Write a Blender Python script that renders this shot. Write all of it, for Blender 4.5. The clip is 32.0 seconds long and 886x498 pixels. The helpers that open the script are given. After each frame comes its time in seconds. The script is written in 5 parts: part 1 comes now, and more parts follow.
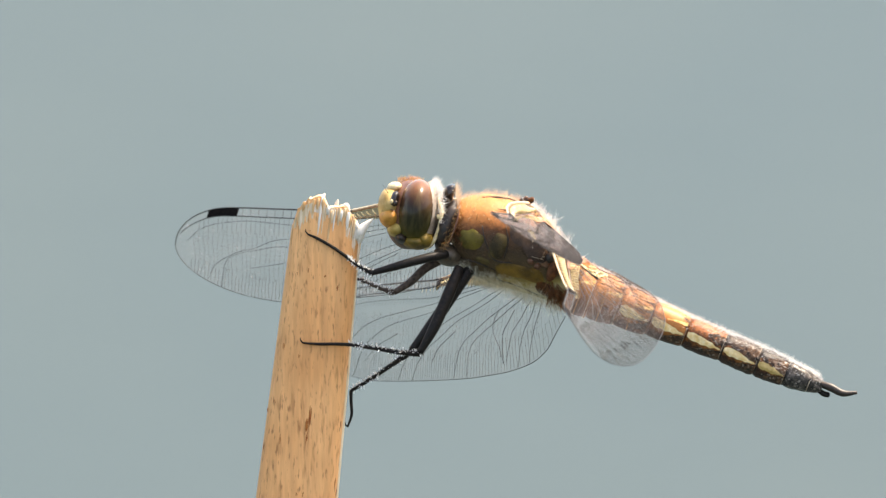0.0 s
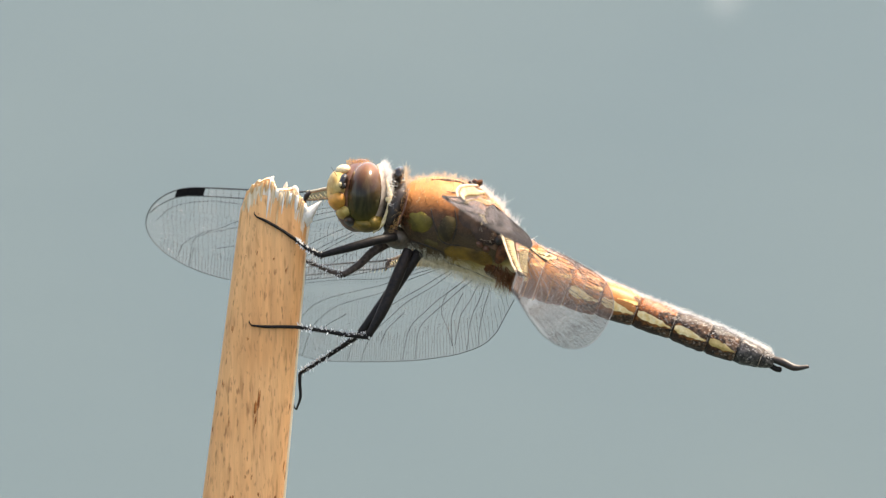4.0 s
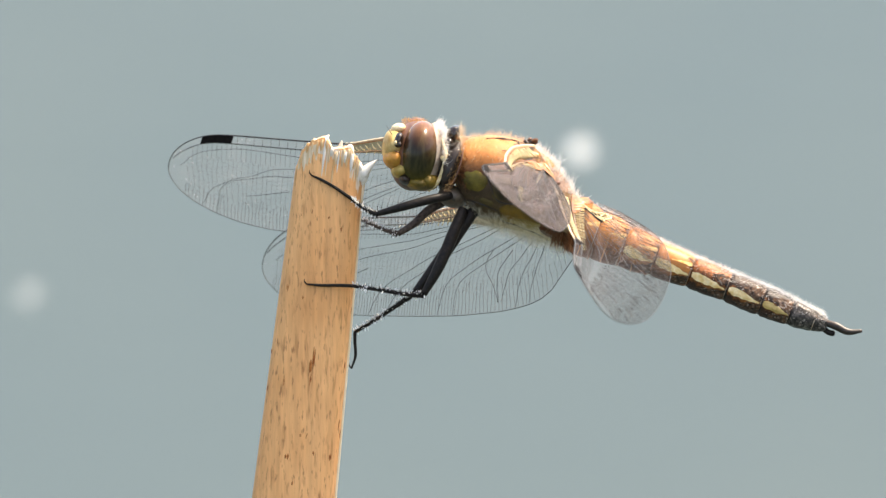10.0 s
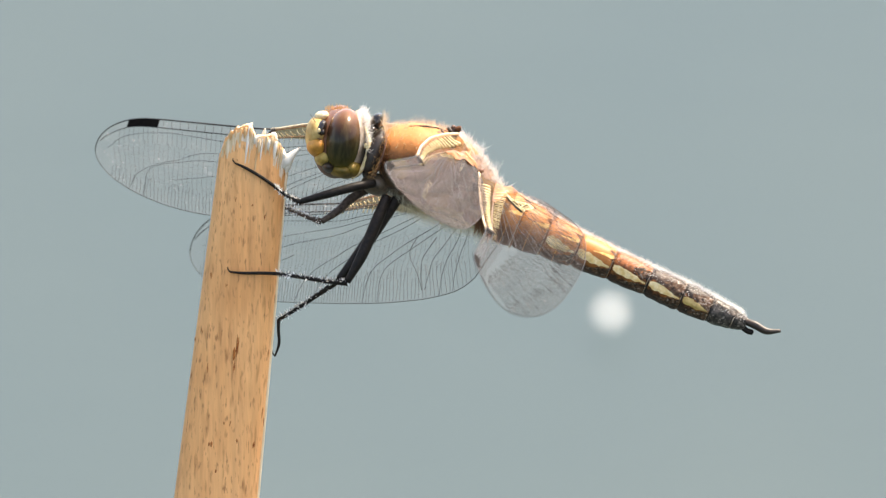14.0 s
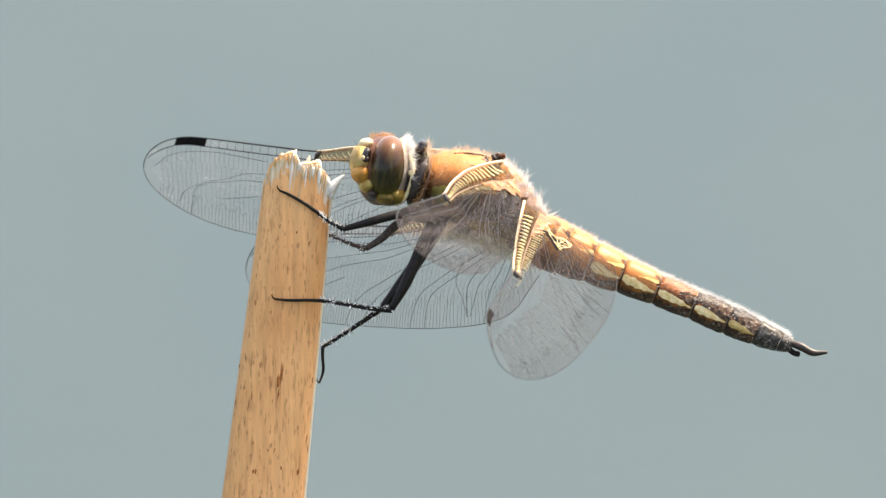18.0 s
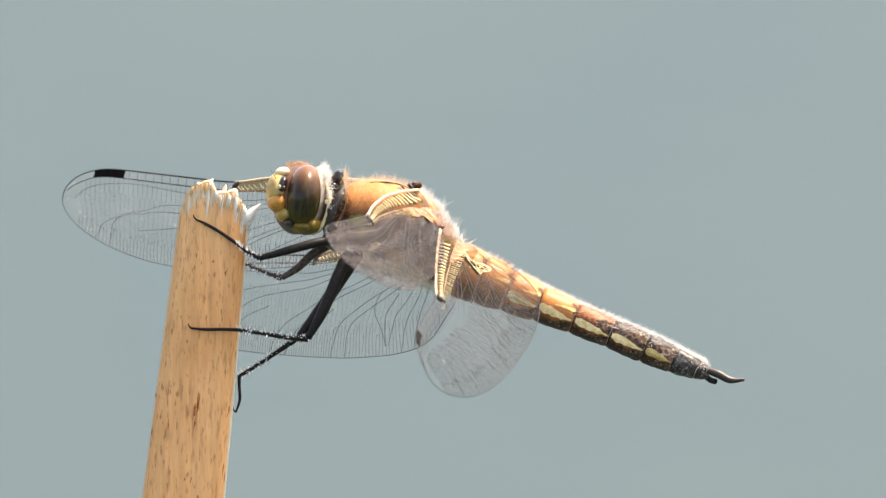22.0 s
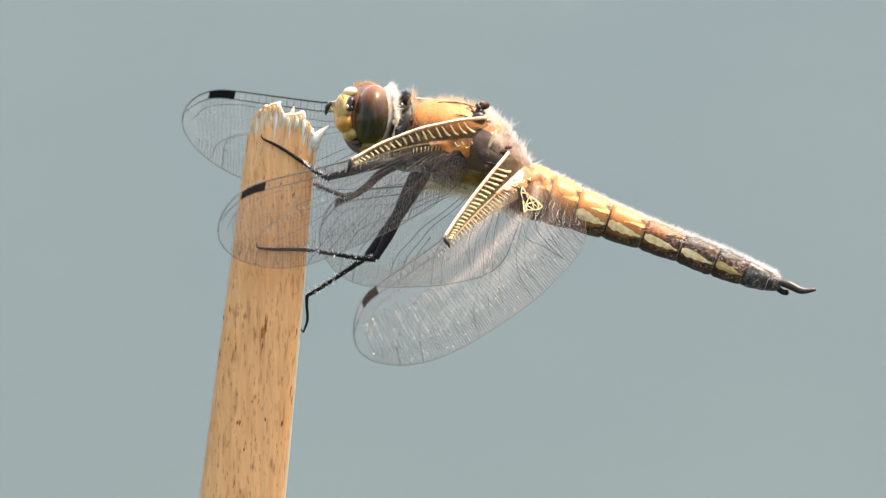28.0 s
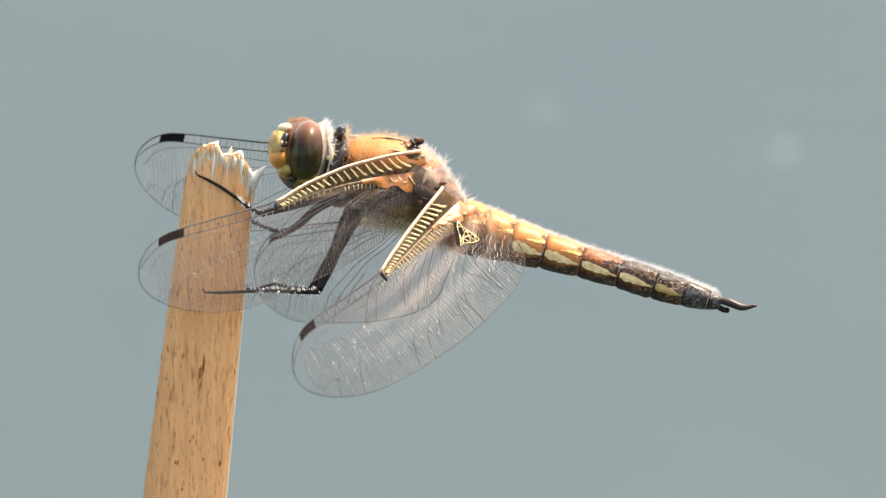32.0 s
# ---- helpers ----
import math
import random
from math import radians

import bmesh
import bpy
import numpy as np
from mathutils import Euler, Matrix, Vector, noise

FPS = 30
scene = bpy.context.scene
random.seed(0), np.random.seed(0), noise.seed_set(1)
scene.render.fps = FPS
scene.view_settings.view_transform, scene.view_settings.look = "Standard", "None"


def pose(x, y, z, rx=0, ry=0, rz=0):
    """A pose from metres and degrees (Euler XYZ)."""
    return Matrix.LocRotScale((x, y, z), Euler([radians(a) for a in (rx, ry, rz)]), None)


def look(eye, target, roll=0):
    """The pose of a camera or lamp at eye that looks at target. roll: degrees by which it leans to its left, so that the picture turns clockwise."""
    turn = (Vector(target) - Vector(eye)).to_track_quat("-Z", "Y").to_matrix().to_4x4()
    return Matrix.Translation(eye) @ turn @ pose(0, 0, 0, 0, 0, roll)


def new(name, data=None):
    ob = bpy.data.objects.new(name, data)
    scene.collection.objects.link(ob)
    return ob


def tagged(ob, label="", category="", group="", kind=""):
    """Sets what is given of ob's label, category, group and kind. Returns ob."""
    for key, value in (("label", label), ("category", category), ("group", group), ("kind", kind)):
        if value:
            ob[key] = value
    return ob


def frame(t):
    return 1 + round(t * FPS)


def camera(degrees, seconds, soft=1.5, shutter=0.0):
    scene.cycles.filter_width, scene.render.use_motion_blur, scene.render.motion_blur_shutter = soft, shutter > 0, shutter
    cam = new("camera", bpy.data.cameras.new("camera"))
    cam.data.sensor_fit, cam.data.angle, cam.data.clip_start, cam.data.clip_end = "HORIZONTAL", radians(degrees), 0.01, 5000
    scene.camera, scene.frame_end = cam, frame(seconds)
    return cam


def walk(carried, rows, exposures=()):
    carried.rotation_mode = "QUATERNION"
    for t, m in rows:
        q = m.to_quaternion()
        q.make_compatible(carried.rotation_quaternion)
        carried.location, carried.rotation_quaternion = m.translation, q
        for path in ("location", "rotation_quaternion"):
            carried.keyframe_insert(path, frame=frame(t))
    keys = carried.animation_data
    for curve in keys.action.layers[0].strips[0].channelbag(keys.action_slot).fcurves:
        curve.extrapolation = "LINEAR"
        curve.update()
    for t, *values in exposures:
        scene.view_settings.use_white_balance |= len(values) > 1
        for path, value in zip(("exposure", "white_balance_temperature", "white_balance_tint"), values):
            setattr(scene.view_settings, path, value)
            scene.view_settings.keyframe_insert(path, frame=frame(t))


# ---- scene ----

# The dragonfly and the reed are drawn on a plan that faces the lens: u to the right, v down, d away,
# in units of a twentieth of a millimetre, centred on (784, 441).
U = 0.00005
DIST = 2.2
TILT = 9.0
WATER = -0.05
VIEW = pose(0, 0, 0, -TILT)
EYE = VIEW @ Vector((0, -DIST, 0))


def P(u, v, d=0.0):
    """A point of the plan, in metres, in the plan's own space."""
    return Vector(((u - 784) * U, d * U, (441 - v) * U))


# ---- camera ----
cam = camera(2.0417, 32.0, soft=1.35)
# a long lens, open wide: wing tips that reach towards it and glints on the pond go soft
cam.data.dof.use_dof, cam.data.dof.focus_distance, cam.data.dof.aperture_fstop = True, DIST, 68.0
# seconds, and by how much the hand-held lens lets the subject drift on the plan
DRIFT = [
    (0, 191.4, 138.2), (0.5, 189.8, 158.2), (1, 137.8, 165.0), (1.5, 153.0, 177.3), (2, 150.0, 132.9), (2.5, 143.9, 119.1),
    (3, 130.1, 93.1), (3.5, 111.7, 107.7), (5.5, 66.6, 95.6), (6, 41.0, 62.5), (6.5, 27.0, 36.5), (7, 1.8, 22.0),
    (7.5, 32.9, 46.6), (8, 57.8, 40.2), (8.5, 124.0, 41.2), (9, 171.0, 43.0), (9.5, 195.2, 15.9), (10, 198.2, 34.4),
    (10.5, 169.3, 21.0), (11, 147.6, 46.4), (11.5, 111.8, 62.2), (12, 94.6, 72.2), (12.5, 54.3, 77.2), (13, 0.0, -0.1),
    (13.5, 38.3, -0.1), (14, 62.8, 12.6), (14.5, 86.6, 29.6), (15, 137.1, 68.8), (15.5, 126.3, 91.1), (17.5, 150.2, 46.1),
    (18, 141.1, 60.6), (18.5, 141.9, 39.2), (19, 160.2, 35.4), (19.5, 117.4, 56.8), (20, 13.2, 24.7), (20.5, -31.2, 20.0),
    (21, -16.7, 27.7), (21.5, 13.9, 55.2), (22, -6.7, 112.0), (22.5, 50.0, 142.5), (23, 125.0, 150.2), (23.5, 82.1, 99.7),
    (24, 62.2, 63.0), (24.5, 72.9, 52.2), (25, 68.4, 32.3), (25.5, 91.3, 21.6), (27.5, 116.0, -39.2), (28, 113.0, -25.5),
    (28.5, 165.0, -7.1), (29, 194.1, 12.8), (29.5, 109.9, 45.0), (30, 48.7, 51.1), (30.5, 17.6, 43.0), (31, -6.5, 63.4),
    (31.5, 16.5, 89.4), (32, 3.0, 45.0)]
walk(cam, [(t, look(EYE, VIEW @ P(784 - du, 441 - dv))) for t, du, dv in DRIFT],
     exposures=[(0, 1.91, 7500, 10), (29, 1.91, 7500, 10), (29.9, 1.77, 7500, 10), (32, 1.77, 7500, 10)])

# ---- light ----
SUN_FROM = Vector((0.40, 0.22, 0.85)).normalized()
world = bpy.data.worlds.new("sky")
scene.world = world
world.use_nodes = True
wn, wl = world.node_tree.nodes, world.node_tree.links
sky = wn.new("ShaderNodeTexSky")
sky.sky_type, sky.sun_disc = "NISHITA", False
sky.sun_elevation = math.asin(SUN_FROM.z)
sky.sun_rotation = math.atan2(SUN_FROM.x, SUN_FROM.y)
sky.dust_density = 3.5
wl.new(sky.outputs[0], wn["Background"].inputs[0])
wn["Background"].inputs[1].default_value = 0.15
sun_data = bpy.data.lights.new("sun", "SUN")
sun_data.energy, sun_data.angle, sun_data.color = 2.4, radians(0.5), (1.0, 0.95, 0.87)
sun = new("sun", sun_data)
sun.matrix_world = look(SUN_FROM * 5, (0, 0, 0))


# ---- materials ----
def nodes_of(name):
    m = bpy.data.materials.new(name)
    m.use_nodes = True
    n = m.node_tree.nodes
    return m, n, m.node_tree.links, n["Principled BSDF"]


def coords(n, l, scale=(1, 1, 1)):
    tc, mp = n.new("ShaderNodeTexCoord"), n.new("ShaderNodeMapping")
    mp.inputs["Scale"].default_value = scale
    l.new(tc.outputs["Object"], mp.inputs["Vector"])
    return mp.outputs["Vector"]


def noise_tex(n, l, vec, scale, detail=3.0, rough=0.55):
    t = n.new("ShaderNodeTexNoise")
    t.inputs["Scale"].default_value, t.inputs["Detail"].default_value, t.inputs["Roughness"].default_value = scale, detail, rough
    l.new(vec, t.inputs["Vector"])
    return t.outputs["Fac"]


def ramp(n, l, fac, stops, ease=False):
    r = n.new("ShaderNodeValToRGB")
    if ease:
        r.color_ramp.interpolation = "EASE"
    el = r.color_ramp.elements
    while len(el) < len(stops):
        el.new(0.5)
    for e, (p, c) in zip(el, stops):
        e.position, e.color = p, (*c, 1) if len(c) == 3 else c
    l.new(fac, r.inputs["Fac"])
    return r.outputs["Color"]


def grey(x):
    return (x, x, x)


def mixed(n, l, fac, a, b, how="MIX"):
    m = n.new("ShaderNodeMix")
    m.data_type, m.blend_type = "RGBA", how
    for key, val in ((0, fac), (6, a), (7, b)):
        if isinstance(val, (int, float)):
            m.inputs[key].default_value = val
        elif isinstance(val, tuple):
            m.inputs[key].default_value = (*val, 1)
        else:
            l.new(val, m.inputs[key])
    return m.outputs[2]


def bumped(n, l, bsdf, height, strength, dist):
    b = n.new("ShaderNodeBump")
    b.inputs["Strength"].default_value, b.inputs["Distance"].default_value = strength, dist
    l.new(height, b.inputs["Height"])
    l.new(b.outputs["Normal"], bsdf.inputs["Normal"])


def skin(name, dark, light, scale=3000, rough=0.45, bump=0.3, fine=9000, spec=0.5, stretch=(1, 1, 1), flecks=0.0):
    """Chitin, hair or fibre: two colours mottled at two scales, with fine relief."""
    m, n, l, p = nodes_of(name)
    vec = coords(n, l, stretch)
    big, small = noise_tex(n, l, vec, scale), noise_tex(n, l, vec, fine, 2)
    col = ramp(n, l, big, [(0.32, dark), (0.68, light)])
    col = mixed(n, l, 0.35, col, ramp(n, l, small, [(0.3, grey(0.55)), (0.7, grey(1.0))]), "MULTIPLY")
    # pale specks put the glitter of light on rough chitin into the colour
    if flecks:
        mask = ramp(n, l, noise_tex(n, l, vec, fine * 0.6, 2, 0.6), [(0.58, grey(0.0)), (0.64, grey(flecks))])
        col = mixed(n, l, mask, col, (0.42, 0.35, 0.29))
    l.new(col, p.inputs["Base Color"])
    p.inputs["Roughness"].default_value = rough
    p.inputs["Specular IOR Level"].default_value = spec
    bumped(n, l, p, small, bump, 0.00003)
    return m


def banded(name, stops, lean=0.0, span=0.004, wobble=0.35, scale=2500, rough=0.5, bump=0.4, blotch=0.0, speckle=0.6, spec=0.2):
    """Chitin whose colour changes from belly to back: stops over the height, which leans along x."""
    m, n, l, p = nodes_of(name)
    vec = coords(n, l)
    sep = n.new("ShaderNodeSeparateXYZ")
    l.new(vec, sep.inputs[0])
    a = n.new("ShaderNodeMath")
    a.operation = "MULTIPLY_ADD"
    l.new(sep.outputs["X"], a.inputs[0])
    a.inputs[1].default_value = lean
    l.new(sep.outputs["Z"], a.inputs[2])
    b = n.new("ShaderNodeMath")
    b.operation = "MULTIPLY_ADD"
    l.new(a.outputs[0], b.inputs[0])
    b.inputs[1].default_value, b.inputs[2].default_value = 1 / span, 0.5
    big, small = noise_tex(n, l, vec, scale), noise_tex(n, l, vec, scale * 4, 2)
    c = n.new("ShaderNodeMath")
    c.operation = "MULTIPLY_ADD"
    l.new(big, c.inputs[0])
    c.inputs[1].default_value = wobble
    l.new(b.outputs[0], c.inputs[2])
    d = n.new("ShaderNodeMath")
    d.operation = "SUBTRACT"
    l.new(c.outputs[0], d.inputs[0])
    d.inputs[1].default_value = wobble / 2
    col = ramp(n, l, d.outputs[0], stops)
    col = mixed(n, l, speckle, col, ramp(n, l, small, [(0.32, grey(0.3)), (0.62, grey(1.0))]), "MULTIPLY")
    if blotch:
        mask = ramp(n, l, noise_tex(n, l, vec, scale * 1.6, 4, 0.65), [(0.50, grey(0.0)), (0.58, grey(blotch))])
        col = mixed(n, l, mask, col, (0.022, 0.014, 0.010))
    l.new(col, p.inputs["Base Color"])
    p.inputs["Roughness"].default_value = rough
    p.inputs["Specular IOR Level"].default_value = spec
    bumped(n, l, p, small, bump, 0.00005)
    return m


BLACK, DARK = (0.012, 0.010, 0.009), (0.045, 0.025, 0.014)
CREAM = (0.85, 0.64, 0.40)

black_skin = skin("black_chitin", (0.006, 0.005, 0.0045), (0.02, 0.014, 0.010), rough=0.5, spec=0.16)
gloss_black = skin("glossy_black_chitin", (0.008, 0.006, 0.005), (0.03, 0.018, 0.012), rough=0.16, spec=0.5, bump=0.6, fine=5000)
matt_black = skin("matt_black", (0.006, 0.005, 0.005), (0.016, 0.012, 0.010), rough=0.8, spec=0.05)
dark_skin = skin("dark_brown_chitin", BLACK, DARK, rough=0.45, spec=0.4)
brown_skin = skin("brown_chitin", (0.09, 0.035, 0.018), (0.19, 0.08, 0.04), rough=0.4)
rust_plate = skin("rust_orange_plate", (0.16, 0.05, 0.012), (0.46, 0.17, 0.035), scale=1200, rough=0.35, spec=0.35)
rust_skin = skin("rust_chitin", (0.05, 0.018, 0.008), (0.17, 0.06, 0.018), rough=0.5, spec=0.15)
cream_skin = skin("cream_chitin", (0.66, 0.50, 0.22), CREAM, rough=0.4)
amber_skin = skin("amber_chitin", (0.44, 0.18, 0.03), (0.68, 0.34, 0.06), rough=0.5, spec=0.3, scale=1200)


def hair_material(name, colour):
    m, n, l, p = nodes_of(name)
    vec = coords(n, l)
    l.new(ramp(n, l, noise_tex(n, l, vec, 4000), [(0.3, tuple(0.75 * c for c in colour)), (0.7, colour)]), p.inputs["Base Color"])
    p.inputs["Roughness"].default_value = 0.4
    t = n.new("ShaderNodeBsdfTranslucent")
    t.inputs["Color"].default_value = (*colour, 1)
    mx = n.new("ShaderNodeMixShader")
    mx.inputs[0].default_value = 0.5
    l.new(p.outputs[0], mx.inputs[1])
    l.new(t.outputs[0], mx.inputs[2])
    l.new(mx.outputs[0], n["Material Output"].inputs["Surface"])
    return m


white_hair = hair_material("white_hair", (0.93, 0.91, 0.88))
tan_hair = hair_material("tan_hair", (0.72, 0.46, 0.20))
pale_tan_hair = hair_material("pale_tan_hair", (0.88, 0.76, 0.60))
cream_hair = hair_material("cream_hair", (0.92, 0.82, 0.60))
belly_hair = hair_material("belly_hair", (0.95, 0.88, 0.72))
umber_hair = hair_material("umber_hair", (0.16, 0.09, 0.045))
brown_hair = hair_material("brown_hair", (0.30, 0.13, 0.05))


def eye_material():
    """Compound eye: red-brown above, grey-green below, glossy, with faint facets."""
    m, n, l, p = nodes_of("compound_eye")
    vec = coords(n, l)
    sep = n.new("ShaderNodeSeparateXYZ")
    l.new(vec, sep.inputs[0])
    a = n.new("ShaderNodeMath")
    a.operation = "MULTIPLY_ADD"
    l.new(sep.outputs["Z"], a.inputs[0])
    a.inputs[1].default_value, a.inputs[2].default_value = 1 / 0.0058, 0.5
    w = n.new("ShaderNodeMath")
    w.operation = "MULTIPLY_ADD"
    l.new(noise_tex(n, l, vec, 900), w.inputs[0])
    w.inputs[1].default_value = 0.22
    l.new(a.outputs[0], w.inputs[2])
    col = ramp(n, l, w.outputs[0], [(0.12, (0.34, 0.25, 0.03)), (0.27, (0.17, 0.155, 0.03)), (0.45, (0.105, 0.10, 0.034)), (0.60, (0.080, 0.056, 0.026)),
                                    (0.74, (0.115, 0.044, 0.022)), (1.0, (0.20, 0.08, 0.035))])
    # soft dark pseudopupils, a view-dependent effect, put into the colour of the eye's middle
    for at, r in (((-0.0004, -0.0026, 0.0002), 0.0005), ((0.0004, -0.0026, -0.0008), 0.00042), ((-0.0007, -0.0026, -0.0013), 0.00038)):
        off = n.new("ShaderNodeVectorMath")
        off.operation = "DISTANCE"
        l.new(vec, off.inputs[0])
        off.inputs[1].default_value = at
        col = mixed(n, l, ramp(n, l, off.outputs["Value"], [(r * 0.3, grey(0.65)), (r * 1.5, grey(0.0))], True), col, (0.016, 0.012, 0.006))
    # dull green streaks across the dark middle
    streak = ramp(n, l, noise_tex(n, l, coords(n, l, (1.6, 1, 0.35)), 1500, 3), [(0.45, grey(0.0)), (0.68, grey(0.22))])
    col = mixed(n, l, streak, col, (0.15, 0.115, 0.045))
    vor = n.new("ShaderNodeTexVoronoi")
    vor.inputs["Scale"].default_value = 14000
    l.new(vec, vor.inputs["Vector"])
    l.new(mixed(n, l, 0.25, col, ramp(n, l, vor.outputs["Distance"], [(0.2, grey(1.0)), (0.7, grey(0.6))]), "MULTIPLY"), p.inputs["Base Color"])
    p.inputs["Roughness"].default_value = 0.22
    p.inputs["Coat Weight"].default_value, p.inputs["Coat Roughness"].default_value, p.inputs["Coat IOR"].default_value = 0.30, 0.16, 1.38
    p.inputs["Specular IOR Level"].default_value = 0.1
    return m


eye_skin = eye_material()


def membrane_material(name, start, end, most, smoke, tint):
    m, n, l, p = nodes_of(name)
    n.remove(p)
    clear, gloss, haze = n.new("ShaderNodeBsdfTransparent"), n.new("ShaderNodeBsdfGlossy"), n.new("ShaderNodeBsdfTranslucent")
    clear.inputs[0].default_value = (*tint, 1)
    gloss.inputs["Color"].default_value = (0.47, 0.375, 0.35, 1)
    gloss.inputs["Roughness"].default_value = 0.42
    haze.inputs["Color"].default_value = (0.80, 0.76, 0.77, 1)
    vec = coords(n, l)
    b = n.new("ShaderNodeBump")
    b.inputs["Strength"].default_value, b.inputs["Distance"].default_value = 0.3, 0.00005
    l.new(noise_tex(n, l, vec, 1400), b.inputs["Height"])
    l.new(b.outputs[0], gloss.inputs["Normal"])
    lw, fr = n.new("ShaderNodeLayerWeight"), n.new("ShaderNodeMapRange")
    lw.inputs[0].default_value = 0.5
    l.new(lw.outputs["Facing"], fr.inputs[0])
    fr.inputs[1].default_value, fr.inputs[2].default_value, fr.inputs[3].default_value, fr.inputs[4].default_value = start, end, 0.03, most
    one, two = n.new("ShaderNodeMixShader"), n.new("ShaderNodeMixShader")
    # milky streaks that run along the pleats
    streak = ramp(n, l, noise_tex(n, l, coords(n, l, (0.10, 1, 1)), 2600, 3), [(0.40, grey(0.0)), (0.74, grey(1.0))])
    cloud = ramp(n, l, noise_tex(n, l, vec, 420), [(0.35, grey(smoke * 0.6)), (0.7, grey(smoke * 1.5))])
    # tiny white specks, painted in for glints of light on the cells
    sparkle = ramp(n, l, noise_tex(n, l, vec, 5200, 1), [(0.69, grey(0.0)), (0.76, grey(0.36))])
    l.new(mixed(n, l, 1.0, mixed(n, l, 0.75, cloud, streak, "MULTIPLY"), sparkle, "ADD"), one.inputs[0])
    l.new(clear.outputs[0], one.inputs[1])
    l.new(haze.outputs[0], one.inputs[2])
    l.new(fr.outputs[0], two.inputs[0])
    l.new(one.outputs[0], two.inputs[1])
    l.new(gloss.outputs[0], two.inputs[2])
    l.new(two.outputs[0], n["Material Output"].inputs["Surface"])
    return m


fore_membrane = membrane_material("forewing_membrane", 0.71, 0.90, 0.32, 0.045, (0.94, 0.92, 0.92))
hind_membrane = membrane_material("hindwing_membrane", 0.74, 0.95, 0.21, 0.022, (0.95, 0.93, 0.925))
vein_dark = skin("dark_vein", (0.012, 0.010, 0.009), (0.035, 0.028, 0.022), rough=0.4, spec=0.25)
vein_amber = skin("amber_vein", (0.36, 0.22, 0.08), (0.58, 0.40, 0.18), rough=0.35)
vein_yellow = skin("yellow_vein", (0.64, 0.46, 0.20), (0.86, 0.70, 0.40), rough=0.35)
vein_cream = skin("cream_vein", (0.55, 0.38, 0.20), (0.84, 0.68, 0.46), rough=0.3)
vein_brown = skin("brown_vein", (0.10, 0.05, 0.02), (0.34, 0.19, 0.08), rough=0.3)
vein_rust = skin("rust_vein", (0.30, 0.10, 0.03), (0.52, 0.24, 0.08), rough=0.35)
vein_grey = skin("grey_vein", (0.034, 0.029, 0.025), (0.12, 0.10, 0.085), rough=0.32, spec=0.2)


def amber_film():
    m, n, l, p = nodes_of("amber_wing_base")
    t, mx = n.new("ShaderNodeBsdfTransparent"), n.new("ShaderNodeMixShader")
    t.inputs[0].default_value = (0.92, 0.72, 0.42, 1)
    p.inputs["Specular IOR Level"].default_value = 0.1
    p.inputs["Base Color"].default_value, p.inputs["Roughness"].default_value = (0.085, 0.055, 0.022, 1), 0.6
    fac = n.new("ShaderNodeMapRange")
    l.new(noise_tex(n, l, coords(n, l), 900), fac.inputs[0])
    fac.inputs[3].default_value, fac.inputs[4].default_value = 0.34, 0.58
    l.new(fac.outputs[0], mx.inputs[0])
    l.new(t.outputs[0], mx.inputs[1])
    l.new(p.outputs[0], mx.inputs[2])
    l.new(mx.outputs[0], n["Material Output"].inputs["Surface"])
    return m


amber_base = amber_film()


def reed_material():
    m, n, l, p = nodes_of("dry_reed")
    along = coords(n, l, (1, 1, 0.06))
    fibres, tone = noise_tex(n, l, along, 5200, 4), noise_tex(n, l, coords(n, l, (1, 1, 0.35)), 260, 3)
    col = ramp(n, l, tone, [(0.3, (0.74, 0.332, 0.112)), (0.7, (0.90, 0.452, 0.178))])
    # broad pale and dull bands along the grain
    band = noise_tex(n, l, coords(n, l, (1, 1, 0.012)), 900, 2)
    col = mixed(n, l, 0.5, col, ramp(n, l, band, [(0.35, grey(0.78)), (0.65, grey(1.0))]), "MULTIPLY")
    col = mixed(n, l, 0.4, col, ramp(n, l, fibres, [(0.3, grey(0.66)), (0.65, grey(1.0))]), "MULTIPLY")
    # soft red-brown streaks and a few sharper specks, long along the stem
    for scale, cut, strength, dark, run in ((2600, 0.64, 0.55, (0.34, 0.13, 0.035), 0.16), (4600, 0.655, 0.7, (0.22, 0.075, 0.02), 0.22), (1500, 0.62, 0.30, (0.48, 0.20, 0.06), 0.10), (430, 0.62, 0.28, (0.50, 0.22, 0.07), 0.3)):
        f = noise_tex(n, l, coords(n, l, (1, 1, run)), scale, 2.0, 0.5)
        mask = ramp(n, l, f, [(cut - 0.06, grey(0.0)), (cut + 0.07, grey(strength))])
        col = mixed(n, l, mask, col, dark)
    l.new(col, p.inputs["Base Color"])
    p.inputs["Roughness"].default_value = 0.55
    p.inputs["Specular IOR Level"].default_value = 0.35
    bumped(n, l, p, fibres, 0.35, 0.00004)
    return m


reed_skin = reed_material()
pith = skin("pale_torn_fibre", (0.56, 0.36, 0.18), (0.80, 0.62, 0.42), scale=2500, rough=0.7, stretch=(1, 1, 0.1), spec=0.2)
white_pith = skin("white_torn_fibre", (0.70, 0.60, 0.48), (0.86, 0.79, 0.69), scale=2500, rough=0.7, stretch=(1, 1, 0.1), spec=0.2)
sunlit_rind = skin("sunlit_rind", (0.74, 0.54, 0.32), (0.90, 0.74, 0.52), scale=2500, rough=0.5, stretch=(1, 1, 0.1), spec=0.3)
rot = skin("brown_stain", (0.22, 0.055, 0.012), (0.44, 0.15, 0.035), rough=0.7, spec=0.2)


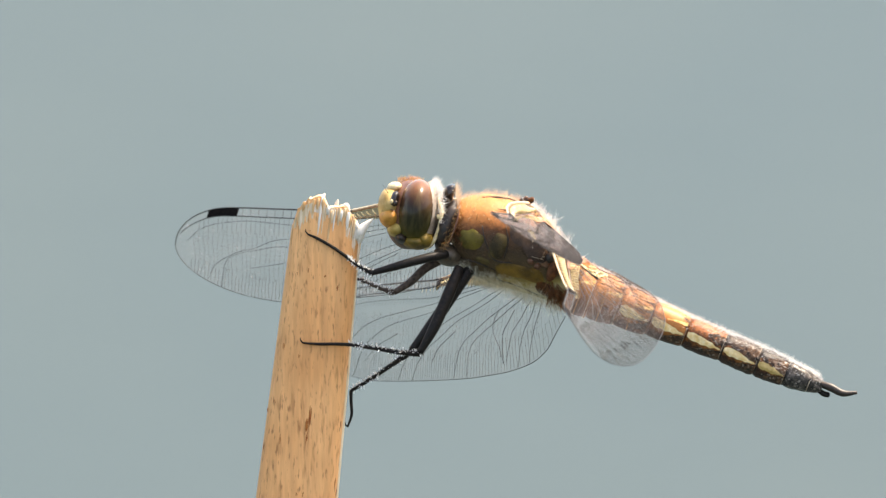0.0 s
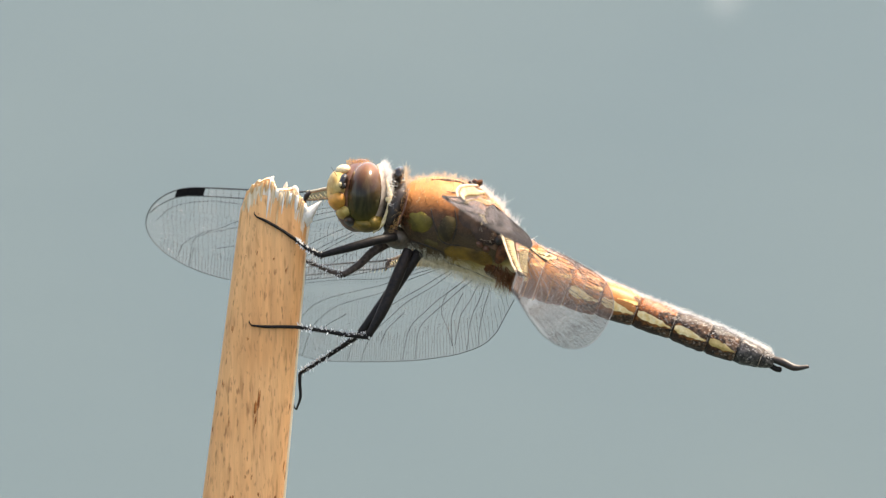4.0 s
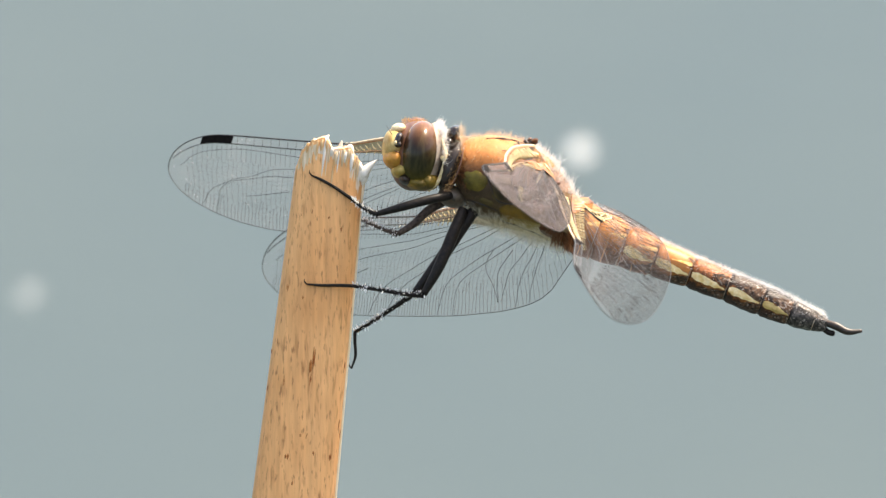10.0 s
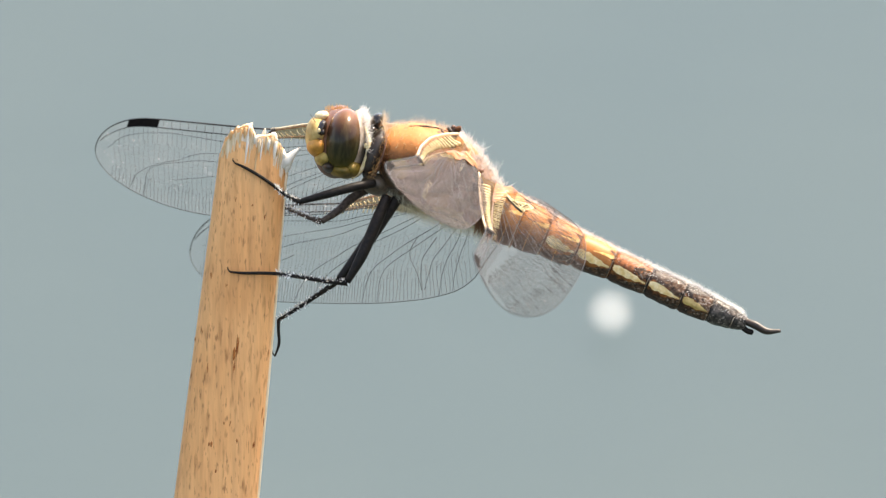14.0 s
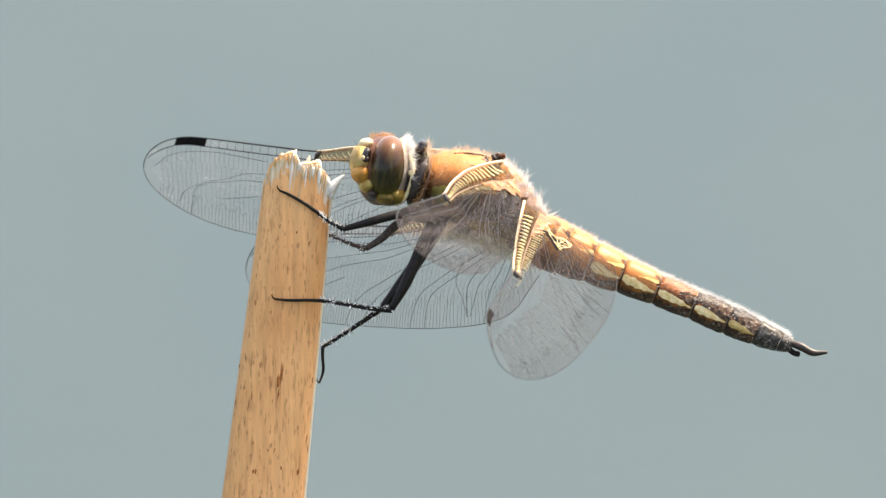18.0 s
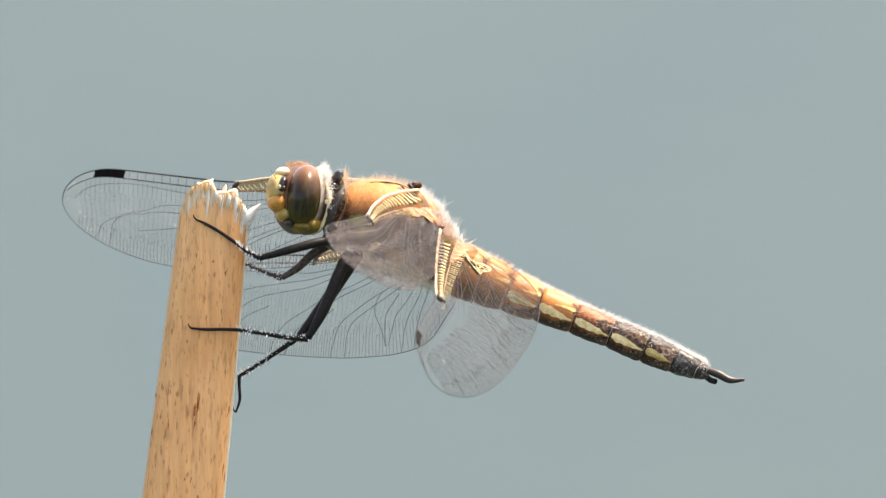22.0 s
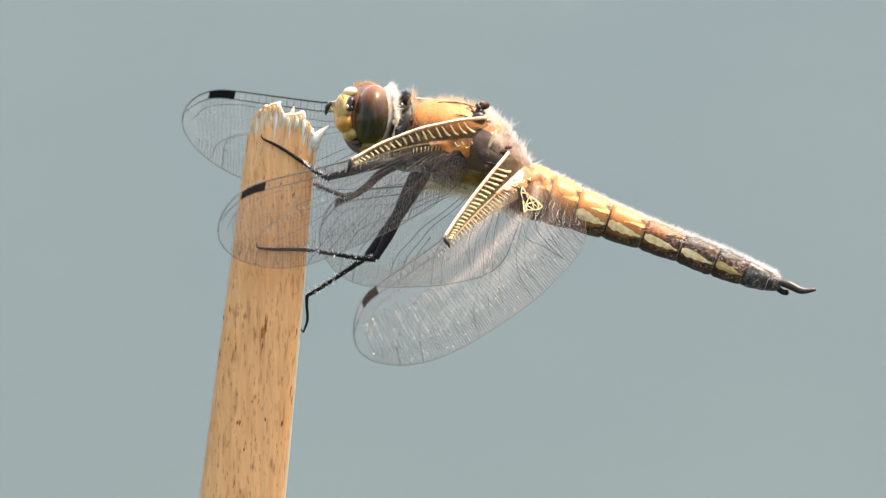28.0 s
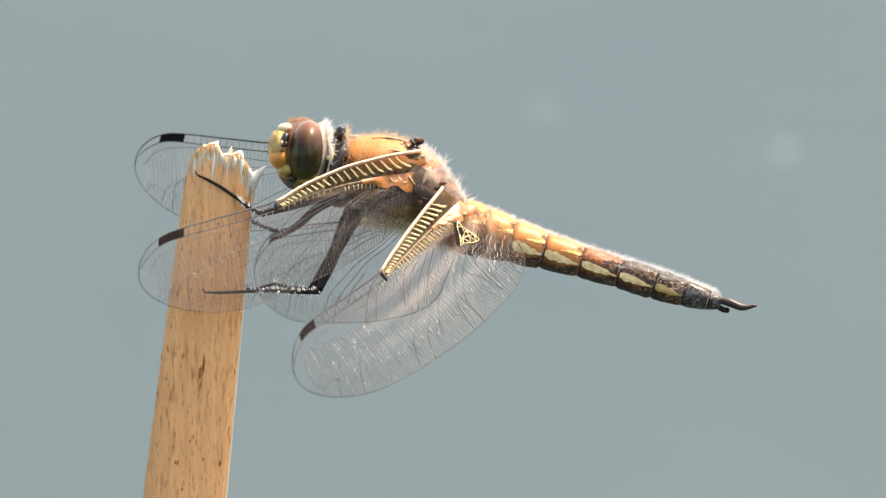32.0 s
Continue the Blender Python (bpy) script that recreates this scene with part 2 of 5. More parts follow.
def water_material():
    m, n, l, p = nodes_of("pond_water")
    vec = coords(n, l, (1, 0.22, 1))
    tone = noise_tex(n, l, vec, 16, 2, 0.4)
    col = ramp(n, l, tone, [(0.3, (0.021, 0.037, 0.037)), (0.7, (0.028, 0.043, 0.040))])
    l.new(col, p.inputs["Base Color"])
    p.inputs["Roughness"].default_value = 0.5
    p.inputs["IOR"].default_value, p.inputs["Specular IOR Level"].default_value = 1.33, 0.36
    bumped(n, l, p, noise_tex(n, l, coords(n, l, (1, 0.5, 1)), 9, 3), 0.05, 0.02)
    return m


pond = water_material()


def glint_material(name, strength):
    """A blurred sun glint painted on the water: white in the middle, fading outwards."""
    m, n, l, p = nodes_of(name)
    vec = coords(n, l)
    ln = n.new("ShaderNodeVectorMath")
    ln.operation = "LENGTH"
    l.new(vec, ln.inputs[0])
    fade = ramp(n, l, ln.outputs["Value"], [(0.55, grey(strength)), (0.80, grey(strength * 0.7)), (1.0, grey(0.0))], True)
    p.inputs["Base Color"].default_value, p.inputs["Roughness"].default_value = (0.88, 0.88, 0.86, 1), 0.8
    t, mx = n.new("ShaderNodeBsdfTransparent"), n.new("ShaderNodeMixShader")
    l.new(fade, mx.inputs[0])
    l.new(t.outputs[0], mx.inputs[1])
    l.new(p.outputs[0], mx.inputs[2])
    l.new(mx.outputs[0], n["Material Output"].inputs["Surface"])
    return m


# ---- mesh helpers ----
def mesh_of(name, bm, smooth=True):
    bmesh.ops.recalc_face_normals(bm, faces=bm.faces)
    me = bpy.data.meshes.new(name)
    bm.to_mesh(me)
    bm.free()
    if smooth:
        me.polygons.foreach_set("use_smooth", [True] * len(me.polygons))
    return me


def part(name, bm, material, parent, label="", origin=None, turn=None, smooth=True):
    """One mesh under a thing or a part. origin: its own pivot, in its parent's space."""
    m = (turn.to_matrix().to_4x4() if turn else Matrix())
    if origin is not None:
        m = Matrix.Translation(origin) @ m
    bmesh.ops.transform(bm, matrix=m.inverted(), verts=bm.verts)
    ob = new(name, mesh_of(name, bm, smooth))
    ob.data.materials.append(material)
    ob.parent = parent
    ob.matrix_basis = m
    if label:
        tagged(ob, label)
    return ob


def ball(c, r, tilt=0.0, bm=None, seg=28, yaw=0.0):
    """An ellipsoid on the plan: centre (u, v, d), radii along u, v and d, tilted clockwise."""
    bm = bm or bmesh.new()
    m = Matrix.Translation(P(*c)) @ Euler((0, radians(tilt), radians(yaw))).to_matrix().to_4x4() @ Matrix.Diagonal((r[0] * U, r[2] * U, r[1] * U, 1))
    bmesh.ops.create_uvsphere(bm, u_segments=seg, v_segments=seg // 2 + 2, radius=1, matrix=m)
    return bm


def uneven(bm, amount, size, seed=0.0):
    """Lumps on a mesh: amount and size in plan units."""
    bm.normal_update()
    for v in bm.verts:
        v.co += v.normal * (amount * U * (noise.noise(v.co / (size * U) + Vector((seed, 0, 0))) + 0.5 * noise.noise(v.co / (0.4 * size * U) + Vector((0, seed, 3)))))
    return bm


def bend(pts, steps):
    """A smooth line through the given points (Catmull-Rom)."""
    pts = [Vector(p) for p in pts]
    q = [2 * pts[0] - pts[1]] + pts + [2 * pts[-1] - pts[-2]]
    out = []
    for i in range(1, len(q) - 2):
        for k in range(steps):
            t = k / steps
            a, b, c, d = q[i - 1], q[i], q[i + 1], q[i + 2]
            out.append(0.5 * (2 * b + (c - a) * t + (2 * a - 5 * b + 4 * c - d) * t * t + (3 * b - a - 3 * c + d) * t ** 3))
    return out + [pts[-1]]


def rope(bm, pts, radii, n=7, flat=1.0):
    """A closed tube along points, with a radius for each."""
    if isinstance(radii, (int, float)):
        radii = [radii] * len(pts)
    rings, side = [], None
    for i, p in enumerate(pts):
        way = (pts[min(i + 1, len(pts) - 1)] - pts[max(i - 1, 0)]).normalized()
        if side is None:
            side = way.orthogonal().normalized()
        side = (side - way * side.dot(way)).normalized()
        up = way.cross(side)
        rings.append([bm.verts.new(p + (side * math.cos(a) + up * math.sin(a) * flat) * radii[i])
                      for a in (2 * math.pi * k / n for k in range(n))])
    for a, b in zip(rings, rings[1:]):
        for k in range(n):
            bm.faces.new((a[k], a[(k + 1) % n], b[(k + 1) % n], b[k]))
    bm.faces.new(rings[0][::-1])
    bm.faces.new(rings[-1])
    return bm


def line(points, widths, steps=6, n=8, bm=None):
    """A tube on the plan through (u, v, d) points with the given half-widths."""
    bm = bm or bmesh.new()
    pts = bend([P(*p) for p in points], steps)
    xs = np.linspace(0, len(widths) - 1, len(pts))
    return rope(bm, pts, [w * U for w in np.interp(xs, range(len(widths)), widths)], n)


def strand(verts, faces, root, way, length, width, curl, rng):
    """One hair: a thin three-sided spike that bends once."""
    way = way.normalized()
    side = way.orthogonal().normalized()
    side.rotate(Matrix.Rotation(rng.uniform(0, 6.28), 3, way))
    up = way.cross(side)
    mid = root + way * length * 0.55 + side * curl * length
    tip = root + way * length + side * curl * length * 2.6
    k = len(verts)
    for c, w in ((root, width), (mid, width * 0.7)):
        for a in (0, 2.094, 4.189):
            verts.append(c + (side * math.cos(a) + up * math.sin(a)) * w)
    verts.append(tip)
    for a in range(3):
        b = (a + 1) % 3
        faces.append((k + a, k + b, k + 3 + b, k + 3 + a))
        faces.append((k + 3 + a, k + 3 + b, k + 6))


def hairs(name, sampler, count, length, width, material, parent, seed, label="", origin=None, clump=1, loose=0.3):
    """A coat of hair as one part; sampler(rng) gives a root and a direction. clump: hairs that lean together in a tuft."""
    rng, verts, faces = random.Random(seed), [], []
    for k in range(count):
        if k % clump == 0:
            base, lean = sampler(rng)
            lean = lean.normalized() + Vector((rng.gauss(0, loose), rng.gauss(0, loose), rng.gauss(0, loose)))
            if origin is not None:
                base = base - origin
            tall, curl = rng.uniform(0.4, 1.25), rng.uniform(-0.2, 0.2)
        root, way, reach = base, lean, tall
        if clump > 1:
            off = Vector((rng.gauss(0, 1), rng.gauss(0, 1), rng.gauss(0, 1))) * 2.4 * U
            root, way, reach = base + off, lean - off / (length * U) * 0.8, tall * rng.uniform(0.7, 1.15)
        strand(verts, faces, root, way, length * U * reach, width * U * rng.uniform(0.6, 1.2), curl, rng)
    me = bpy.data.meshes.new(name)
    me.from_pydata(verts, [], faces)
    me.materials.append(material)
    ob = new(name, me)
    ob.parent = parent
    if origin is not None:
        ob.location = origin
    return tagged(ob, label, kind="stuff")


# ---- water ----
def build_water():
    bm = bmesh.new()
    far, rings = 2500.0, [0.0, 3, 12, 60, 400, 2500]
    n = 48
    prev = [bm.verts.new((0, 0, WATER))] * n
    for r in rings[1:]:
        cur = [bm.verts.new((r * math.cos(2 * math.pi * k / n), r * math.sin(2 * math.pi * k / n), WATER)) for k in range(n)]
        for k in range(n):
            j = (k + 1) % n
            bm.faces.new((prev[k], cur[k], cur[j]) if prev[k] is prev[j] else (prev[k], cur[k], cur[j], prev[j]))
        prev = cur
    ob = new("water", mesh_of("water", bm))
    ob.data.materials.append(pond)
    return tagged(ob, "calm blue-grey pond water far behind the reed", "water", kind="structure")


build_water()


# ---- reed ----

def reed_axis(v):
    """Centre u and half-width of the stem at the height v."""
    f = (v - 285) / (882 - 285)
    return 384 - 66 * f, 62 + 12.5 * min(f, 1.5)


def build_reed():
    thing = tagged(new("reed_stem"), "dry straw-coloured reed stem with a broken, frayed top, flecked brown", "reed")
    thing.matrix_basis = VIEW
    n = 56
    depth, wall = 0.62, 0.80

    def rim(a):
        """Height of the torn edge round the stem: high at one corner, dipping in the middle, cut away at the other."""
        x, front = math.cos(a), -math.sin(a)
        h = np.interp(x, [-1, -0.85, -0.55, -0.12, 0.0, 0.25, 0.5, 0.8, 1.0], [262, 232, 216, 211, 229, 228, 233, 252, 292])
        rag = 7 * noise.noise(Vector((x * 9, a * 3, 0.3))) + 4 * noise.noise(Vector((x * 31, a * 9, 1.7)))
        return h + rag + (10 if front < 0 else 0)

    def ring(bm, v_of, inner):
        out = []
        for k in range(n):
            a = 2 * math.pi * k / n
            v = v_of(a)
            c, w = reed_axis(v)
            pw = 0.75
            x = math.copysign(abs(math.cos(a)) ** pw, math.cos(a)) * w * inner
            d = math.copysign(abs(math.sin(a)) ** pw, math.sin(a)) * w * depth * inner
            out.append(bm.verts.new(P(c + x, v, d)))
        return out

    bm = bmesh.new()
    levels = [0.0, 0.03, 0.08, 0.16, 0.3, 0.5, 0.75, 1.0, 1.6, 3.0, 6.0, 13.2]
    outer = [ring(bm, (lambda a, f=f: rim(a) * max(0, 1 - f / 0.3) + (285 + 600 * f) * min(1, f / 0.3) if f < 0.3 else 285 + 600 * f), 1.0) for f in levels]
    for p, q in zip(outer, outer[1:]):
        for k in range(n):
            j = (k + 1) % n
            bm.faces.new((p[k], p[j], q[j], q[k]))
    part("stem", bm, reed_skin, thing)
    # pale inside of the hollow stem, seen over the torn edge
    bm = bmesh.new()
    a0 = ring(bm, lambda a: rim(a) + 1, 0.985)
    a1 = ring(bm, lambda a: rim(a) - 3, 0.9)
    a2 = ring(bm, lambda a: rim(a) + 60, wall)
    a3 = ring(bm, lambda a: 420, wall)
    for p, q in ((a0, a1), (a1, a2), (a2, a3)):
        for k in range(n):
            j = (k + 1) % n
            bm.faces.new((p[k], p[j], q[j], q[k]))
    bm.faces.new(a3)
    part("pith", bm, pith, thing, "pale hollow inside of the torn end")

    def front(u, v):
        c, w = reed_axis(v)
        x = max(-0.98, min(0.98, (u - c) / w))
        return -w * depth * (1 - abs(x) ** (2 / 0.75)) ** (0.75 / 2)

    # peeled pale skin below the torn edge, ending in ragged strips
    rng = random.Random(9)
    bm = bmesh.new()
    rows, hang = [], 24.0
    for k in range(43):
        u = 364 + 78 * k / 42
        if k % 3 == 0:
            hang = rng.uniform(14, 40) * (0.6 + 0.5 * k / 42) + (32 if k in (33, 39) else 0)
        top = float(np.interp(u, [364, 380, 425, 437, 445], [222, 229, 231, 246, 272])) + 1
        rows.append([bm.verts.new(P(u - 0.1 * (w - top), w, front(u - 0.1 * (w - top), w) - 0.9 + 1.1 * j / 6)) for j in range(7) for w in (top + hang * j / 6,)])
    for p, q in zip(rows, rows[1:]):
        for j in range(6):
            bm.faces.new((p[j], p[j + 1], q[j + 1], q[j]))
    part("peeled_skin", bm, skin("peeled_fibre", (0.60, 0.38, 0.20), (0.86, 0.70, 0.54), scale=4200, rough=0.75, stretch=(1, 1, 0.07), spec=0.15), thing, "pale peeled front of the torn end")
    # the dull half of the torn end is frayed too, in shorter strips
    bm = bmesh.new()
    rows, hang = [], 24.0
    for k in range(25):
        u = 330 + 36 * k / 24
        if k % 2 == 0:
            hang = rng.uniform(12, 46)
        top = float(np.interp(u, [330, 340, 350, 366], [250, 232, 222, 217])) + 3
        rows.append([bm.verts.new(P(u - 0.1 * (w - top), w, front(u - 0.1 * (w - top), w) - 0.8 + 1.0 * j / 6)) for j in range(7) for w in (top + hang * j / 6,)])
    for p, q in zip(rows, rows[1:]):
        for j in range(6):
            bm.faces.new((p[j], p[j + 1], q[j + 1], q[j]))
    part("peeled_skin", bm, pith, thing, "pale frayed strips of the torn end")
    # torn fibres over the front of the tip: stout, uneven, some standing above the edge
    rng = random.Random(4)
    crest = ([326, 334, 345, 362, 372, 384, 392, 405, 420, 432, 440, 446], [268, 240, 222, 214, 208, 212, 232, 226, 230, 236, 252, 276])
    tan_fibre = skin("tan_torn_fibre", (0.52, 0.27, 0.10), (0.80, 0.52, 0.27), scale=2500, rough=0.7, stretch=(1, 1, 0.1), spec=0.2)
    for k in range(40):
        u = 328 + 116 * (k + rng.uniform(-0.4, 0.4)) / 39
        top = float(np.interp(u, *crest)) + rng.uniform(-4, 7)
        pale = u > 378
        if not pale and k % 3:
            continue
        long = rng.uniform(16, 44) * (1.7 if rng.random() < 0.2 else 1) * (1.0 if pale else 0.8)
        w = rng.uniform(1.4, 4.2)
        lean = 0.11 * long
        pts = [(u + 1, top, front(u, top + 6) - 0.6), (u - lean * 0.4, top + long * 0.45, front(u - lean * 0.4, top + long * 0.45) - 0.5), (u - lean, top + long, front(u - lean, top + long) + 0.8)]
        part("torn_fibre", line(pts, [w * 0.6, w, w * 0.8, 0.3], 5, 7), (pith, white_pith, tan_fibre, pith)[k % 4] if pale else (tan_fibre, pith, tan_fibre)[k % 3], thing)
    # curled white splinters at the cut-away corner and along the crest
    for pts, ws in (([(436, 282, -16), (446, 272, -22), (457, 260, -25), (469, 249, -27)], [10, 11, 6, 1.2]),
                    ([(440, 296, -12), (446, 284, -20), (450, 270, -24), (449, 262, -24)], [3, 6, 6, 2]),
                    ([(428, 262, -20), (436, 258, -26), (442, 268, -26), (446, 285, -20)], [2, 5, 5, 2]),
                    ([(402, 232, -18), (405, 222, -20), (407, 215, -22)], [4, 3.5, 1]),
                    ([(374, 218, -14), (380, 210, -17), (384, 205, -18)], [4, 4, 1.5]),
                    ([(412, 234, -16), (422, 226, -20), (428, 238, -24)], [3, 5, 1]),
                    ([(338, 240, -8), (346, 224, -14), (356, 217, -16)], [2, 3, 1])):
        part("splinter", line(pts, ws, 6, 7), white_pith, thing, "white curled splinter of the torn end")
    # brown blemish and dark specks along the stem
    for u, v, w, h in ((354, 612, 6.0, 15), (358, 592, 3.0, 20), (352, 640, 2.0, 14), (402, 720, 2.4, 9), (404, 735, 1.4, 8), (386, 776, 3.0, 8), (310, 775, 4.2, 6),
                       (411, 612, 2.0, 9), (306, 640, 2.6, 9), (338, 494, 2.6, 4), (311, 474, 2.2, 8), (423, 516, 1.6, 8), (334, 738, 2, 5),
                       (356, 766, 2.2, 6), (295, 573, 2.2, 5), (283, 588, 1.6, 6), (275, 653, 1.8, 5), (320, 822, 3, 4), (345, 738, 1.8, 6),
                       (405, 372, 2.2, 5), (355, 342, 1.7, 5), (384, 351, 2.2, 2.6), (335, 347, 1.6, 4), (420, 344, 1.8, 4), (357, 271, 1.6, 4)):
        bm = bmesh.new()
        for k in range(3):
            # each fleck is a few thin overlapping streaks with ragged ends
            x, y, r = u + rng.uniform(-0.6, 0.6) * w, v + rng.uniform(-0.5, 0.5) * h, rng.uniform(0.3, 0.55) * w
            long = h * rng.uniform(0.5, 1.0)
            pts = [(x - 0.1 * j * long, y + j * long, front(x - 0.1 * j * long, y + j * long) + 0.5) for j in (-1, -0.4, 0.3, 1)]
            line(pts, [0.3, r, r * 0.8, 0.2], 4, 6, bm)
        part("fleck", bm, rot, thing)
    # raised pale rib along the lit edge, the sunlight put into its colour
    pts = [(reed_axis(v)[0] + reed_axis(v)[1] * 0.975, v, -9) for v in (300, 420, 560, 720, 900, 1400, 3000)]
    part("edge_rib", line(pts, [2.5, 3.6, 4.2, 4.2, 4.2, 4.2, 4.2], 6, 8), sunlit_rind, thing, "raised edge, painted pale for the sunlight on it")
    return thing, front


reed, reed_front = build_reed()

# ---- dragonfly ----
dragonfly = tagged(new("dragonfly"), "hairy orange-brown dragonfly with clear wings clinging to a reed", "dragonfly")
dragonfly.matrix_basis = VIEW

# thorax: rows of u, top, bottom, half-depth
THORAX = [(606, 232, 312, 44), (622, 214, 334, 62), (650, 206, 352, 76), (690, 205, 366, 84), (735, 219, 380, 86), (775, 246, 393, 78), (808, 288, 402, 64), (836, 336, 396, 44)]


def thorax_at(f, a, grow=1.0):
    us = np.array(THORAX).T
    x = us[0][0] + (us[0][-1] - us[0][0]) * f
    top, bot, dep = (np.interp(x, us[0], us[k]) for k in (1, 2, 3))
    # a little softness between the rows
    for dx in (-14, 14):
        top, bot, dep = (o + np.interp(x + dx, us[0], us[k]) * 0.5 for o, k in ((top, 1), (bot, 2), (dep, 3)))
    top, bot, dep = top / 2, bot / 2, dep / 2
    cap = (1 - max(0.0, (0.06 - f) / 0.06) ** 2 * 0.7) * (1 - max(0.0, (f - 0.95) / 0.05) ** 2 * 0.6)
    c, h = (top + bot) / 2, (bot - top) / 2 * cap * grow
    return P(x, c - h * math.sin(a), -dep * cap * grow * math.cos(a))


def build_thorax():
    bm = bmesh.new()
    rings = []
    for i in range(37):
        rings.append([bm.verts.new(thorax_at(i / 36, 2 * math.pi * k / 40)) for k in range(40)])
    for p, q in zip(rings, rings[1:]):
        for k in range(40):
            j = (k + 1) % 40
            bm.faces.new((p[k], p[j], q[j], q[k]))
    bm.faces.new(rings[0])
    bm.faces.new(rings[-1])
    bmesh.ops.recalc_face_normals(bm, faces=bm.faces)
    uneven(bm, 3.0, 34)
    centre = P(705, 300)
    mat = banded("hairy_thorax", [(0.12, (0.72, 0.60, 0.38)), (0.19, (0.40, 0.29, 0.09)), (0.26, (0.12, 0.078, 0.036)), (0.46, (0.066, 0.04, 0.021)),
                                  (0.58, (0.09, 0.045, 0.021)), (0.66, (0.15, 0.055, 0.018)), (0.73, (0.34, 0.125, 0.035)), (0.82, (0.47, 0.185, 0.055)), (1.0, (0.54, 0.225, 0.075))], lean=0.03, span=0.0098, wobble=0.16, scale=900, speckle=0.3)
    body = part("thorax", bm, mat, dragonfly, "furry orange-brown thorax with dark sides", origin=centre)

    def on_side(u, v, lift=0.0):
        """The depth of the near side of the thorax at (u, v)."""
        us = np.array(THORAX).T
        top, bot, dep = (np.interp(u, us[0], us[k]) for k in (1, 2, 3))
        s = max(-0.97, min(0.97, ((top + bot) / 2 - v) / ((bot - top) / 2)))
        return -dep * math.sqrt(1 - s * s) - lift

    moss = skin("moss_yellow_chitin", (0.035, 0.026, 0.008), (0.21, 0.15, 0.022), scale=480, rough=0.5, spec=0.2, bump=0.8)
    umber = skin("umber_chitin", (0.04, 0.028, 0.014), (0.15, 0.105, 0.036), scale=520, rough=0.55, spec=0.15, bump=0.8)
    plum = skin("plum_brown_chitin", (0.03, 0.02, 0.015), (0.10, 0.066, 0.05), scale=600, rough=0.6, spec=0.12, bump=0.8)
    honey = skin("honey_chitin", (0.06, 0.035, 0.010), (0.33, 0.18, 0.028), scale=420, rough=0.5, spec=0.2, bump=0.8)

    def plate(u, v, w, h, tilt, lift, square):
        """A domed plate on the near side, rounded or squarish, that follows the flank."""
        bm = bmesh.new()
        rings, q = [], radians(tilt)
        for r in (1.0, 0.93, 0.78, 0.5, 0.2):
            ring = []
            for k in range(28):
                a = 2 * math.pi * k / 28
                x = math.copysign(abs(math.cos(a)) ** square, math.cos(a)) * r * w
                y = math.copysign(abs(math.sin(a)) ** square, math.sin(a)) * r * h
                wob = 1 + 0.14 * noise.noise(Vector((math.cos(a) * 1.7 + u, math.sin(a) * 1.7, v))) + 0.06 * noise.noise(Vector((math.cos(a) * 5 + u, math.sin(a) * 5, v)))
                pu, pv = u + (x * math.cos(q) - y * math.sin(q)) * wob, v + (x * math.sin(q) + y * math.cos(q)) * wob
                ring.append(bm.verts.new(P(pu, pv, on_side(pu, pv, 0.6 + lift * (1 - r ** 3))) - centre))
            rings.append(ring)
        for p, o in zip(rings, rings[1:]):
            for k in range(28):
                j = (k + 1) % 28
                bm.faces.new((p[k], p[j], o[j], o[k]))
        bm.faces.new(rings[-1])
        return bm

    for u, v, w, h, tilt, lift, square, mat, label in (
            (643, 286, 21, 18, 18, 3, 0.85, moss, "moss-yellow side plate"), (690, 298, 14, 24, 24, 3, 0.7, umber, "dull olive side plate"),
            (729, 346, 44, 14, 13, 3, 0.7, honey, "honey-yellow lower side plate"), (772, 374, 19, 11, 32, 3, 0.8, rust_skin, "rust-brown hip plate"),
            (662, 324, 13, 7, 20, 2, 0.9, umber, "dull olive side plate"), (736, 278, 26, 20, 25, 0.5, 0.8, plum, "plum-brown side plate"),
            (756, 310, 24, 13, 30, 2, 0.9, plum, "plum-brown side plate"), (748, 326, 7, 5, 40, 4, 1.0, brown_skin, "brown knob"), (760, 334, 6, 6, 20, 4, 1.0, brown_skin, "brown knob")):
        part("side_plate", plate(u, v, w, h, tilt, lift, square), mat, body, label)
    for pts, w in (([(662, 211), (690, 211), (714, 215), (734, 222)], 5), ([(716, 216), (724, 226), (727, 240)], 6), ([(690, 232), (712, 236), (728, 246)], 3),
                   ([(662, 262), (669, 292), (684, 322), (716, 328)], 4.5), ([(704, 262), (708, 292), (700, 322)], 4),
                   ([(618, 318), (650, 326), (684, 340)], 4), ([(684, 340), (690, 356), (720, 366), (770, 388)], 3.5)):
        bm = line([(u, v, on_side(u, v, 1.0)) for u, v in pts], [w * 0.15, w * 0.35, w * 0.35, w * 0.15], 6, 7)
        bmesh.ops.translate(bm, vec=-centre, verts=bm.verts)
        part("suture", bm, dark_skin, body, "black seam")
    # mottled saddle between and behind the wing roots
    bm = bmesh.new()
    rows = []
    for i in range(15):
        f = 0.56 + 0.42 * i / 14
        rows.append([bm.verts.new(thorax_at(f, radians(-12 + 204 * k / 30), 0.965 + 0.05 * min(1.0, i / 6) + 0.03 * noise.noise(Vector((i * 0.7, k * 0.5, 2.0)))) - centre) for k in range(31)])
    for p, q in zip(rows, rows[1:]):
        for k in range(30):
            bm.faces.new((p[k], p[k + 1], q[k + 1], q[k]))
    saddle = skin("mottled_saddle", (0.05, 0.026, 0.016), (0.24, 0.12, 0.06), scale=1500, rough=0.5, bump=0.8, fine=5000)
    part("saddle", bm, saddle, body, "mottled brown back between the wings")
